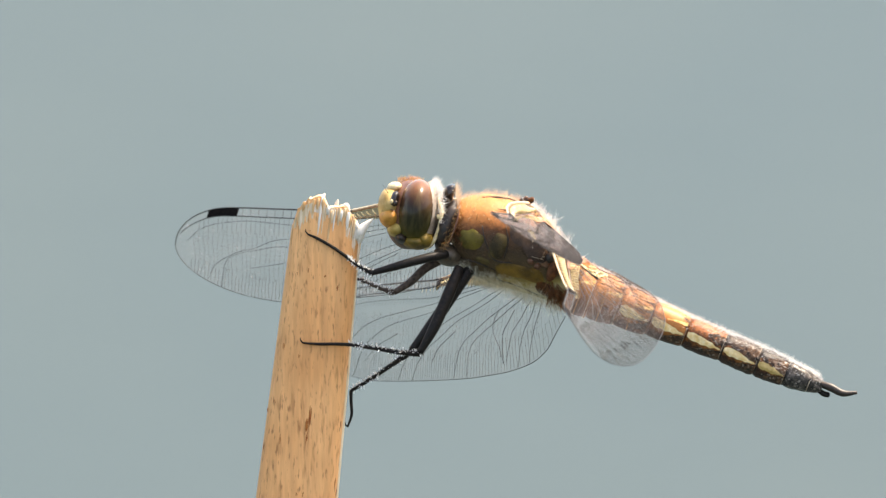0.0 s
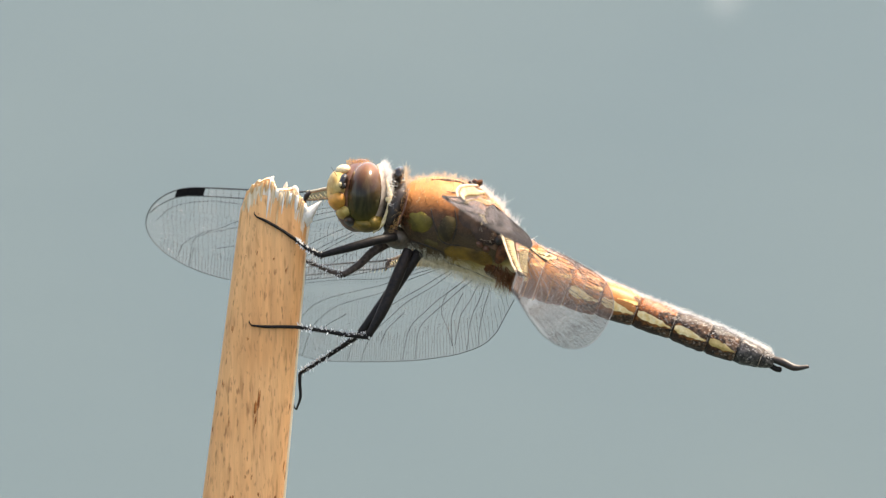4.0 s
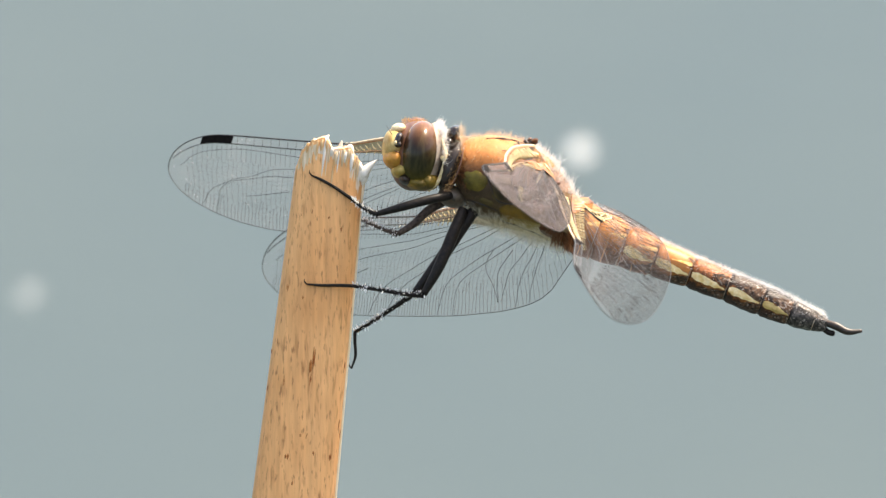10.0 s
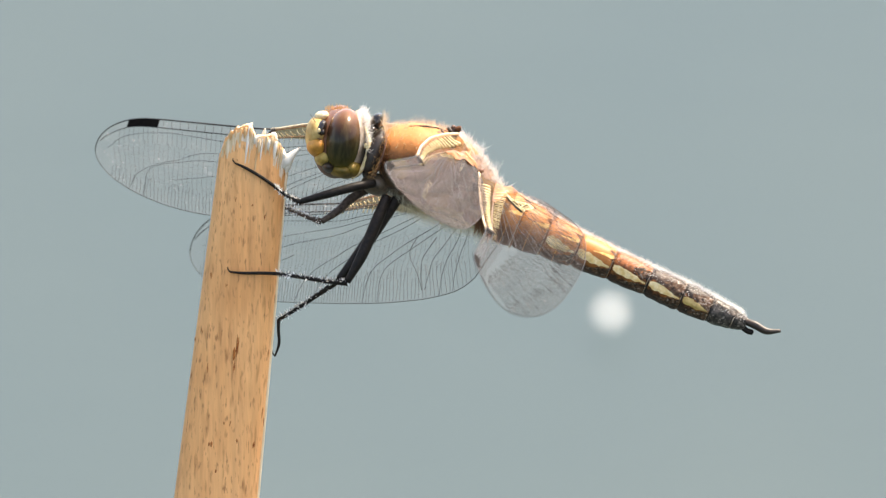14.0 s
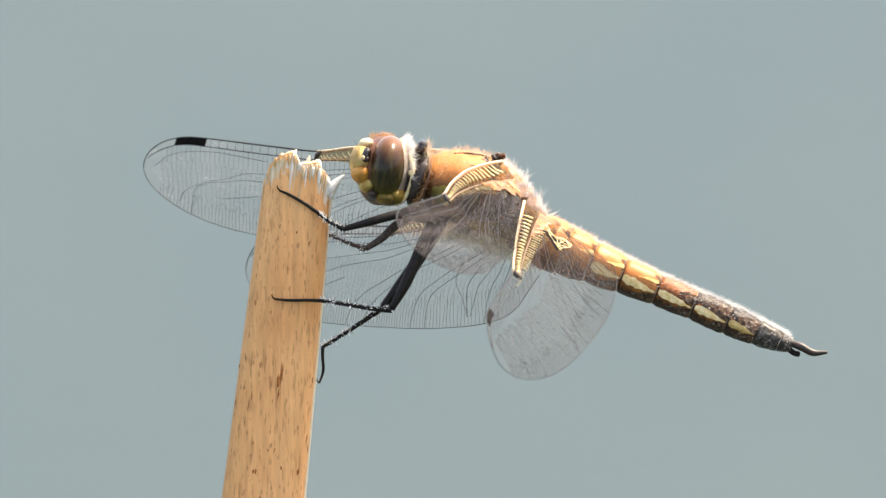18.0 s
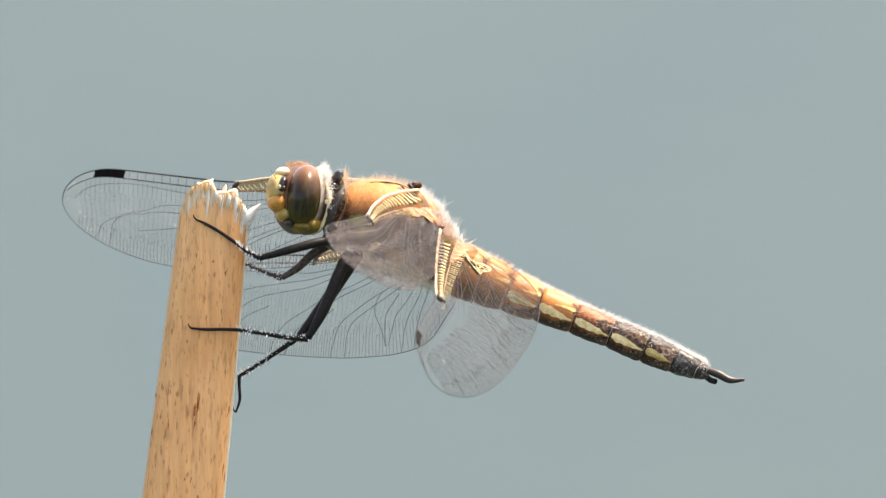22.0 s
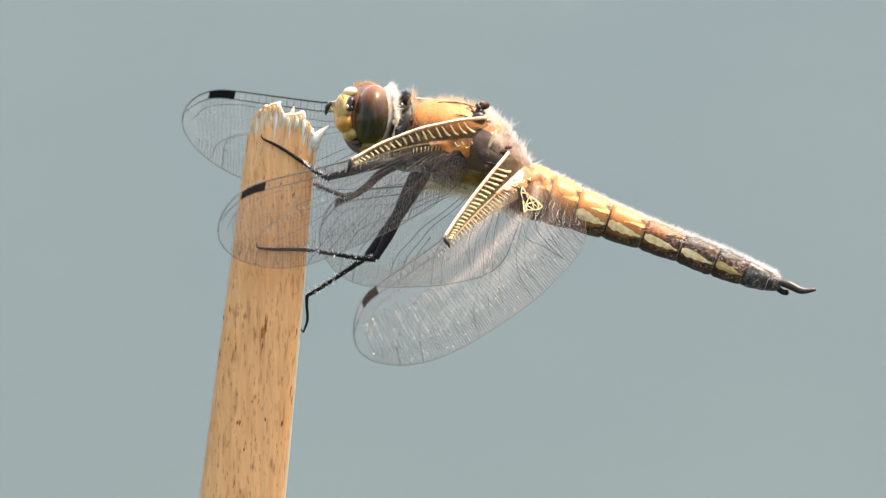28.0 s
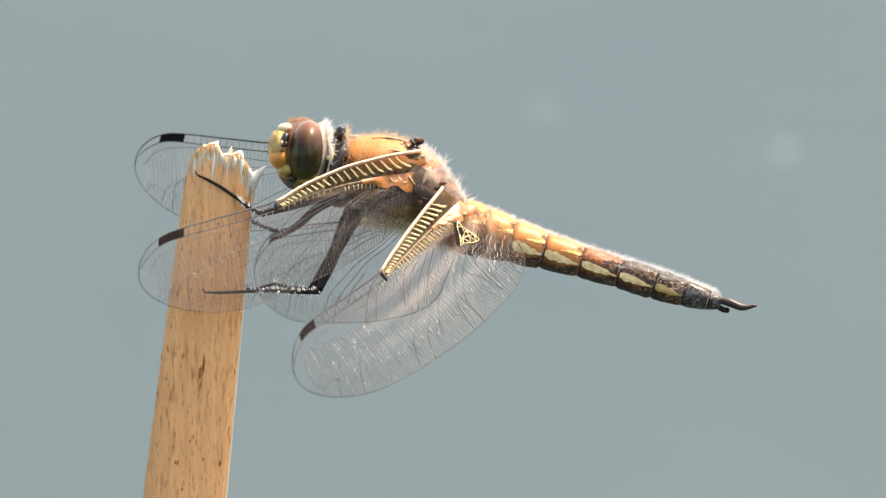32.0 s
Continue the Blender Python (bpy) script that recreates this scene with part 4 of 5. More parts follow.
planted("front_leg", [(596, 318, 20), (560, 338, 6), (534, 362, -8), (506, 380, -14)], [(506, 380, -14), (488, 374, -16), (468, 366, -14), (446, 357, -6)],
        [(446, 357, -6), (438, 354, 6), (430, 350, 30), (424, 346, 40)], [8, 8, 7, 5], leg_skin, "grey-brown bristly front leg", 31)
middle = planted("middle_leg", [(622, 336, -52), (604, 380, -72), (578, 440, -84), (552, 487, -84)], [(553, 488, -84), (520, 486, -78), (470, 478, -66), (428, 472, -46)],
        [(428, 472, -46), (400, 471, fd(400, 471, 5)), (370, 471, fd(370, 471)), (345, 469, fd(345, 469))], [9, 11, 10, 6], black_skin, "black bristly middle leg", 41)

hind, hind_shin, hind_bm, HIND_KNEE = leg("hind_leg", [(640, 340, -40), (604, 392, -58), (570, 442, -66), (538, 482, -66)],
                                          [(540, 482, -66), (505, 506, -48), (466, 532, -22), (430, 554, 2)],
                                          [(430, 554, 2), (430, 572, 3), (431, 596, 4), (424, 618, 4)], [10, 11, 11, 7], black_skin, "black bristly hind leg", 51)
bmesh.ops.translate(hind_bm, vec=-HIND_KNEE, verts=hind_bm.verts)
hind_foot = part("tarsus", hind_bm, black_skin, hind)
hind_foot.location = HIND_KNEE



# wings
def profile(kind):
    if kind == "fore":
        xs, ys = [0, 0.04, 0.1, 0.2, 0.35, 0.5, 0.65, 0.72, 1], [38, 70, 105, 135, 155, 164, 170, 168, 160]
    else:
        xs, ys = [0, 0.03, 0.08, 0.16, 0.28, 0.42, 0.58, 0.70, 1], [120, 182, 208, 216, 214, 205, 192, 180, 160]
    return lambda s: float(np.interp(s, xs, ys))


def build_wing(name, kind, root, side, label):
    length = 732 if kind == "fore" else 698
    chord = profile(kind)
    nodus = 0.49 if kind == "fore" else 0.431

    def soft_chord(s):
        return sum(chord(min(1, max(0, s + e))) for e in (-0.02, 0, 0.02)) / 3

    tip = 66.0

    # the leading edge bulges near the root and is drawn in at the nodus
    if kind == "fore":
        run, rise = [0, 0.10, 0.24, 0.38, 0.46, 0.49, 0.53, 0.65, 0.80, 1], [0, -9, -14, -7, 4, 8, 7, 4, 0, 0]
    else:
        run, rise = [0, 0.12, 0.25, 0.36, 0.41, 0.431, 0.47, 0.60, 0.78, 1], [0, 2, 6, 12, 17, 20, 18, 10, 1, 0]

    def lead(s):
        y = sum(float(np.interp(s + e, run, rise)) for e in (-0.03, -0.01, 0.01, 0.03)) / 4 if s > 0.03 else float(np.interp(s, run, rise))
        return y if s < 0.84 else tip - (tip - y) * math.sqrt(max(0.0, 1 - ((s - 0.84) / 0.16) ** 2))

    def trail(s):
        return soft_chord(s) if s < 0.66 else tip + (soft_chord(s) - tip) * max(0.0, 1 - ((s - 0.66) / 0.34) ** 2) ** 0.55

    cr = lambda s: (42 - 26 * min(1, s / nodus) ** 0.9) / soft_chord(s) + 0.05 * max(0, (s - 0.9) / 0.1)

    def slant(s, c):
        return (76 if kind == "hind" else 25) * c ** 1.2 * max(0.0, 1 - s / 0.35) ** 1.5

    def stand(s, c):
        """By how much the strip along the leading edge stands up from the wing's plane, on its upper side."""
        return 0.42 * max(0.0, 1 - c / cr(s)) * cr(s) * soft_chord(s) * float(np.interp(s, [0, nodus * 0.7, nodus, 0.75], [1, 0.8, 0.4, 0]))

    def at(s, c, lift=0.0):
        y = lead(s) + (max(trail(s), lead(s) + 0.5) - lead(s)) * c
        pleat = 2.4 * math.sin(2 * math.pi * (4.5 * c + 0.35 * s)) * (1 - 0.75 * s) * math.sin(math.pi * min(1.0, 1.25 * c))
        z = 7 * math.sin(c * 3.0) * (1 - s) + pleat + lift - side * (stand(s, c) + (22 if kind == "hind" else 8) * (max(0.0, s - 0.35) / 0.5) ** 1.3)
        # the near hindwing is twisted along its outer part
        f = max(0.0, (s - 0.3) / 0.7) ** 1.66 if kind == "hind" and side < 0 else 0.0
        q = radians(31.5) * f
        return Vector(((s * length - slant(s, c)) * U, (y * math.cos(q) - 26 * f) * U, (z - y * math.sin(q)) * U))

    def spot(x, c, lift=0.0):
        """A point of the wing a share x of the length from the root, whatever the slant of the base."""
        q = x
        for _ in range(8):
            q = max(0.0, x + slant(q, c) / length)
        return at(q, c, lift)

    bm = bmesh.new()
    ns, nc = 56, 48
    grid = [[bm.verts.new(at(math.sin(math.pi / 2 * i / ns), j / nc)) for j in range(nc + 1)] for i in range(ns + 1)]
    for i in range(ns):
        for j in range(nc):
            bm.faces.new((grid[i][j], grid[i + 1][j], grid[i + 1][j + 1], grid[i][j + 1]))
    wing = part(name, bm, fore_membrane if kind == "fore" else hind_membrane, dragonfly, label)
    wing.location = root
    wing.visible_shadow = False

    def vein(bm, fn, s0, s1, w0, w1, steps, n=5):
        ss = [s0 + (s1 - s0) * (math.sin(math.pi / 2 * k / steps) if s1 > 0.93 else k / steps) for k in range(steps + 1)]
        pts = [at(*fn(q)) for q in ss]
        return rope(bm, pts, [(w0 + (w1 - w0) * k / steps) * U for k in range(steps + 1)], n)

    def sheet(rows):
        bm = bmesh.new()
        grid = [[bm.verts.new(p) for p in row] for row in rows]
        for p, q in zip(grid, grid[1:]):
            for j in range(len(p) - 1):
                bm.faces.new((p[j], p[j + 1], q[j + 1], q[j]))
        return bm

    # strong veins of the leading edge: cream towards the root, black beyond the nodus
    part("costa", vein(bmesh.new(), lambda s: (s, 0.0), 0.0, nodus, 2.3, 1.7, 30), vein_cream, wing, "pale leading vein")
    part("costa", vein(bmesh.new(), lambda s: (s, 0.0), nodus, 1.0, 1.7, 0.8, 36), vein_dark, wing, "black leading vein")
    part("subcosta", vein(bmesh.new(), lambda s: (s, 2.8 / soft_chord(s)), 0.0, nodus, 1.3, 1.0, 26), vein_rust, wing, "rust vein under the leading one")
    part("radius", vein(bmesh.new(), lambda s: (s, cr(s)), 0.0, nodus, 2.0, 1.4, 24), vein_brown, wing)
    part("radius", vein(bmesh.new(), lambda s: (s, cr(s)), nodus, 0.985, 1.1, 0.7, 24), vein_dark, wing)
    rng = random.Random(hash_of(name + kind))
    # ladder of cream cross-veins before the nodus, slanting back to the root, closer and shorter outwards
    for k in range(21):
        f = k / 20
        s = 0.055 + (nodus - 0.075) * (1 - (1 - f) ** 1.35)
        top, low = (4 + 4 * f) / soft_chord(s), cr(s) * (0.70 + 0.14 * f)
        lean = (0.022 - 0.015 * f) * rng.uniform(0.8, 1.2)
        pts = [at(s + lean, top, 0.8), at(s + lean * 0.55, top + (low - top) * 0.4, 2.2), at(s + lean * 0.1, top + (low - top) * 0.8, 2.4), at(s - lean * 0.4, low, 1.4)]
        part("cross_vein", rope(bmesh.new(), pts, [w * U * (1.0 if side < 0 else 0.5) for w in (0.9, 1.7 - 0.4 * f, 2.5 - 0.9 * f, 1.7 - 0.6 * f)], 5), vein_yellow, wing)
        if k % 2 and k > 3:
            part("cross_vein", rope(bmesh.new(), [at(s, low, 0.8), at(s - 0.002, cr(s), 0.8)], [0.5 * U, 0.5 * U], 4), vein_brown, wing)
    for k in range(13):
        s = nodus + 0.02 + (0.80 - nodus) * k / 13
        part("cross_vein", rope(bmesh.new(), [at(s, 0.004), at(s + 0.002, cr(s))], [0.4 * U, 0.35 * U], 4), vein_grey, wing)
    # pterostigma and nodus
    bm = bmesh.new()
    rows = []
    for k in range(11):
        s = (0.808 if kind == "fore" else 0.810) + 0.088 * k / 10
        c = cr(s) * 0.96
        rows.append([bm.verts.new(at(s + e, cc, z)) for cc, z, e in ((0.0, 1.6, 0.0), (c, 1.6, 0.008), (c, -1.6, 0.008), (0.0, -1.6, 0.0))])
    for p, q in zip(rows, rows[1:]):
        for k in range(4):
            bm.faces.new((p[k], p[(k + 1) % 4], q[(k + 1) % 4], q[k]))
    bm.faces.new(rows[0])
    bm.faces.new(rows[-1])
    part("pterostigma", bm, matt_black, wing, "black wing-tip spot", smooth=False)
    bm = rope(bmesh.new(), [at(nodus - 0.012, 0.0), at(nodus, cr(nodus) * 0.5), at(nodus + 0.006, cr(nodus) * 1.4)], [2.6 * U, 5.0 * U, 1.8 * U], 8)
    part("nodus_spot", bm, dark_skin, wing, "dark spot half-way along the leading edge")

    # long veins: shares of the length and of the chord along each
    if kind == "fore":
        long_veins = [[(0.12, 0.26), (0.40, 0.23), (0.614, 0.18), (0.744, 0.15), (0.813, 0.16), (0.92, 0.24), (0.965, 0.42)],
                      [(0.25, 0.28), (0.50, 0.28), (0.62, 0.31), (0.70, 0.34), (0.76, 0.44), (0.82, 0.53), (0.88, 0.72), (0.905, 0.97)],
                      [(0.14, 0.28), (0.40, 0.33), (0.63, 0.40), (0.70, 0.41), (0.76, 0.47), (0.81, 0.53), (0.85, 0.66), (0.865, 0.99)],
                      [(0.12, 0.31), (0.30, 0.43), (0.45, 0.56), (0.56, 0.72), (0.64, 0.88), (0.67, 0.99)],
                      [(0.12, 0.32), (0.28, 0.47), (0.42, 0.62), (0.52, 0.78), (0.58, 0.91), (0.60, 0.99)],
                      [(0.05, 0.40), (0.14, 0.48), (0.24, 0.60), (0.34, 0.72), (0.42, 0.86), (0.46, 0.99)],
                      [(0.13, 0.50), (0.20, 0.66), (0.26, 0.82), (0.29, 0.99)],
                      [(0.03, 0.55), (0.08, 0.68), (0.14, 0.80), (0.18, 0.99)],
                      [(0.60, 0.52), (0.70, 0.60), (0.78, 0.68)], [(0.34, 0.56), (0.44, 0.70), (0.50, 0.82)],
                      [(0.13, 0.50), (0.155, 0.42), (0.17, 0.60), (0.13, 0.50)]]
    else:
        long_veins = [[(0.08, 0.19), (0.30, 0.19), (0.50, 0.18), (0.70, 0.17), (0.86, 0.22), (0.95, 0.45)],
                      [(0.18, 0.22), (0.40, 0.24), (0.58, 0.30), (0.70, 0.36), (0.78, 0.48), (0.85, 0.70), (0.875, 0.98)],
                      [(0.12, 0.22), (0.32, 0.27), (0.50, 0.35), (0.62, 0.42), (0.70, 0.52), (0.76, 0.68), (0.80, 0.99)],
                      [(0.08, 0.22), (0.22, 0.32), (0.36, 0.44), (0.47, 0.58), (0.55, 0.76), (0.59, 0.99)],
                      [(0.08, 0.23), (0.20, 0.35), (0.33, 0.48), (0.43, 0.63), (0.495, 0.80), (0.525, 0.99)],
                      [(0.06, 0.34), (0.155, 0.46), (0.25, 0.58), (0.315, 0.73), (0.342, 0.99)],
                      [(0.04, 0.38), (0.115, 0.48), (0.217, 0.61), (0.275, 0.75), (0.289, 0.99)],
                      [(0.155, 0.46), (0.184, 0.59), (0.155, 0.76), (0.134, 0.92)],
                      [(0.09, 0.50), (0.131, 0.62), (0.140, 0.76), (0.136, 0.92)],
                      [(0.02, 0.48), (0.05, 0.54), (0.098, 0.68), (0.125, 0.92)],
                      [(0.60, 0.52), (0.68, 0.62), (0.73, 0.74)], [(0.34, 0.56), (0.41, 0.70), (0.44, 0.84)],
                      [(0.0, 0.50), (0.03, 0.62), (0.062, 0.78), (0.075, 0.99)], [(-0.02, 0.55), (0.0, 0.68), (0.022, 0.84), (0.03, 0.99)]]
    for row in long_veins:
        ctrl = bend([Vector((x, c, 0)) for x, c in row], 7)
        part("long_vein", rope(bmesh.new(), [spot(p.x, p.y) for p in ctrl], [w * U for w in np.linspace(0.55, 0.38, len(ctrl))], 4), vein_dark, wing)
    part("hind_margin", vein(bmesh.new(), lambda s: (s, 1.0), 0.0, 1.0, 0.62, 0.62, 70, 4), vein_dark, wing)
    # net of small cells: rays towards the hind margin, close-set at the edge, and short rungs between them
    bm = bmesh.new()
    fine = 1.15 if side < 0 else 0.66

    def ray(s, c0, c1, slope, w, steps=6, wave=0.001):
        wob = rng.uniform(0, 6.28)
        pts = [(min(0.985, max(0.0, s + slope * (j / steps) + wave * math.sin(6 * j / steps + wob))), c0 + (c1 - c0) * j / steps) for j in range(steps + 1)]
        rope(bm, [at(*q) for q in pts], w * fine * U, 3)
        return pts

    edge = [ray(0.006 + 0.955 * k / 96, 0.70 + 0.12 * rng.random(), 1.0, 0.006, 0.32 if side < 0 else 0.50) for k in range(96)]
    inner = [ray(0.012 + 0.945 * k / 66, 0.24 + 0.16 * (1 - k / 66) + rng.uniform(0, 0.06), 0.80, 0.035 * (1 - k / 66), 0.30, 9, 0.0025) for k in range(66)]
    for rays, rungs in ((edge, 3), (inner, 9)):
        for k, (a, b) in enumerate(zip(rays, rays[1:])):
            for j in range(rungs):
                f = (j + 0.25 + 0.5 * (k % 2) + rng.uniform(-0.2, 0.2)) / (rungs + 0.5) * (len(a) - 1)
                i = min(len(a) - 2, int(f))
                p, q = (((1 - f + i) * g[i][0] + (f - i) * g[i + 1][0], (1 - f + i) * g[i][1] + (f - i) * g[i + 1][1] + rng.uniform(-0.014, 0.014)) for g in (a, b))
                rope(bm, [at(*p), at(*q)], 0.24 * fine ** 1.5 * U, 3)
    for k in range(60):
        s = 0.10 + 0.84 * k / 60
        rope(bm, [at(s, cr(s)), at(s + 0.004, 0.30 if kind == "fore" else 0.22)], 0.24 * U, 3)
    tagged(part("vein_net", bm, vein_grey, wing, "fine net of wing veins", smooth=False), kind="stuff")
    # amber-brown film between the leading veins, wider at the root
    rows = []
    for i in range(25):
        q = nodus * i / 24
        wide = cr(q) * (1 + (0.75 if kind == "fore" else 0.95) * max(0.0, 1 - (q / (nodus * 0.9)) ** 2))
        rows.append([at(q, 0.01 + wide * j / 5, -0.9) for j in range(6)])
    film = part("wing_base", sheet(rows), amber_base, wing, "amber-brown film along the leading edge")
    film.visible_shadow = False
    # stout rust-orange plate behind the leading veins at the root
    rows = []
    for i in range(13):
        q = 0.002 + (0.20 if kind == "fore" else 0.14) * i / 12
        deep = cr(q) * (1.0 if kind == "fore" else 0.9) * (1 - 0.8 * (i / 12) ** 1.3) * (1 + 0.25 * math.sin(i * 1.7))
        rows.append([at(q, cr(q) * 0.9 + deep * j / 5, 1.2 + 2.6 * math.sin(math.pi * j / 5)) for j in range(6)])
    part("root_plate", sheet(rows), rust_plate, wing, "rust-orange plate at the wing root")
    for k in range(4):
        q = 0.03 + 0.026 * k
        part("cross_vein", rope(bmesh.new(), [at(q + 0.006, cr(q) * 1.0, 3.5), at(q, cr(q) * (1.55 - 0.1 * k), 3.5), at(q - 0.012, cr(q) * (1.6 - 0.1 * k), 3.2)], [1.2 * U, 1.5 * U, 0.6 * U], 5), vein_yellow, wing)
    # pale rungs behind the radius that catch the light
    rows_back = ((1.12, 9, 0.15, 0.27, 9, 0.65), (1.0, 7, 0.30, nodus + 0.06, 12, 0.35)) if kind == "fore" else ((1.08, 17, 0.07, 0.37, 20, 0.85), (1.05, 9, 0.38, nodus + 0.08, 8, 0.35))
    for start, deep, first, last, count, thick in rows_back:
        for k in range(count):
            q = first + (last - first) * (k + rng.uniform(-0.15, 0.15)) / count
            c = cr(q) * start
            part("cross_vein", rope(bmesh.new(), [at(q, c, 1), at(q + 0.004, c + deep * (1 - 0.3 * k / count) / soft_chord(q), 1)], [thick * U, thick * 0.8 * U], 4), vein_yellow, wing)
    # cream rungs where the near forewing's veins glint, the shine put into their colour
    if kind == "fore" and side < 0:
        for k in range(10):
            f = k / 9
            x, c = 0.60 + 0.215 * f, 0.385 + 0.20 * f ** 1.6
            part("cross_vein", rope(bmesh.new(), [spot(x + 0.006, c - 0.055, 0.8), spot(x, c + 0.01, 0.8)], [0.25 * U, 0.34 * U], 4), vein_cream, wing)
    if kind == "hind":
        for start, end, w in ((1.35, 0.30, 0.7),):
            part("long_vein", vein(bmesh.new(), lambda q: (q, cr(q) * start), 0.0, end, w, 0.6, 14), vein_brown, wing)
    if kind == "hind" and side < 0:
        # dark triangle with a lattice of stout pale veins where the hindwing joins the body
        corners = (Vector((0.055, 0.28)), Vector((0.050, 0.52)), Vector((0.120, 0.42)))

        def inside(f, g):
            return corners[0] * (1 - f - g) + corners[1] * f + corners[2] * g

        rows = [[spot(*(inside(-0.12 + 1.2 * (i / 10) * (1 - j / 10), -0.12 + 1.2 * (i / 10) * (j / 10)) + Vector((0.003, 0.012)) * noise.noise(Vector((i * 0.8, j * 0.8, 4)))), 0.5) for j in range(11)] for i in range(11)]
        part("base_patch", sheet(rows), matt_black, wing, "dark patch at the root of the hindwing")
        n3 = 4
        knots = {(i, j): inside(i / n3, j / n3) + Vector((rng.uniform(-0.006, 0.006), rng.uniform(-0.02, 0.02))) for i in range(n3 + 1) for j in range(n3 + 1 - i)}
        for (i, j), p in knots.items():
            for step in ((1, 0), (0, 1), (1, -1)):
                q = knots.get((i + step[0], j + step[1]))
                rimmed = j == 0 and step == (1, 0)
                if q is not None and (rimmed or rng.random() < 0.85):
                    w = 1.9 if rimmed else rng.uniform(0.8, 1.3)
                    part("root_vein", rope(bmesh.new(), [spot(p.x, p.y, 2.0), spot(q.x, q.y, 2.4)], [w * U, w * 0.8 * U], 5), vein_yellow if rng.random() < 0.7 else vein_amber, wing)
    return wing


def hash_of(text):
    return sum((i + 1) * ord(c) for i, c in enumerate(text))


FW_NEAR, FW_FAR, HW_NEAR, HW_FAR = P(734, 236, -60), P(722, 226, 58), P(777, 309, -82), P(770, 300, 80)
left_fore = build_wing("forewing", "fore", FW_NEAR, -1, "clear forewing with an amber root and a black tip spot")
right_fore = build_wing("forewing", "fore", FW_FAR, 1, "clear forewing with an amber root and a black tip spot")
left_hind = build_wing("hindwing", "hind", HW_NEAR, -1, "clear broad hindwing with an amber root and a black tip spot")
right_hind = build_wing("hindwing", "hind", HW_FAR, 1, "clear broad hindwing with an amber root and a black tip spot")


# ---- sun glints drifting on the water, laid on it as pale discs ----
def on_water(u, v):
    p = VIEW @ P(u, v)
    way = p - EYE
    return EYE + way * ((WATER + 0.003 - EYE.z) / way.z)


def build_sun_glint(radius, strength):
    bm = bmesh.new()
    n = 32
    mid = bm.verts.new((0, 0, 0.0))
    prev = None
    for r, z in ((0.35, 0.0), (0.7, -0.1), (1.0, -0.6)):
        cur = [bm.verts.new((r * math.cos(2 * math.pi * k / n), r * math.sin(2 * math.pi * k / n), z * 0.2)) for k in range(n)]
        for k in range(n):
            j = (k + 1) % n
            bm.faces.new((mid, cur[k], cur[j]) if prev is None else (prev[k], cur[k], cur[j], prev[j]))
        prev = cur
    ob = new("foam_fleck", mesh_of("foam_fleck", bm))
    ob.data.materials.append(glint_material("pale_glint", strength))
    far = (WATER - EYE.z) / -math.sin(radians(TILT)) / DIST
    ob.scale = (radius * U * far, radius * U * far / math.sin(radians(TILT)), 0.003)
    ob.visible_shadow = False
    # tagged as foam, the disc stands for a glint of sunlight
    return tagged(ob, "soft round glint of sunlight, made as a pale disc on the pond", "foam fleck", group="flecks on the water")


# painted sun glints: radius and strength of each
sun_glints = [build_sun_glint(r, s) for r, s in ((37, 0.115), (36, 0.036), (36, 0.03), (34, 0.014), (34, 0.012))]


# ---- what moves ----
def wing_pose(root, su, sv, toward, cu, cv):
    """A wing's pose: su, sv are its span's run on the plan, toward is -1 for the near side and 1 for the far one, cu, cv are where its chord should run."""
    k = math.sqrt(max(0.0, 1 - su * su - sv * sv))
    span = Vector((su, toward * k, -sv)).normalized()
    a = span.orthogonal().normalized()
    b = span.cross(a)
    best = max((a * math.cos(q) + b * math.sin(q) for q in (2 * math.pi * i / 720 for i in range(720))),
               key=lambda c: -((c.x - cu) ** 2 + (-c.z - cv) ** 2))
    m = Matrix((span, best, span.cross(best))).transposed().to_4x4()
    return Matrix.Translation(root) @ m


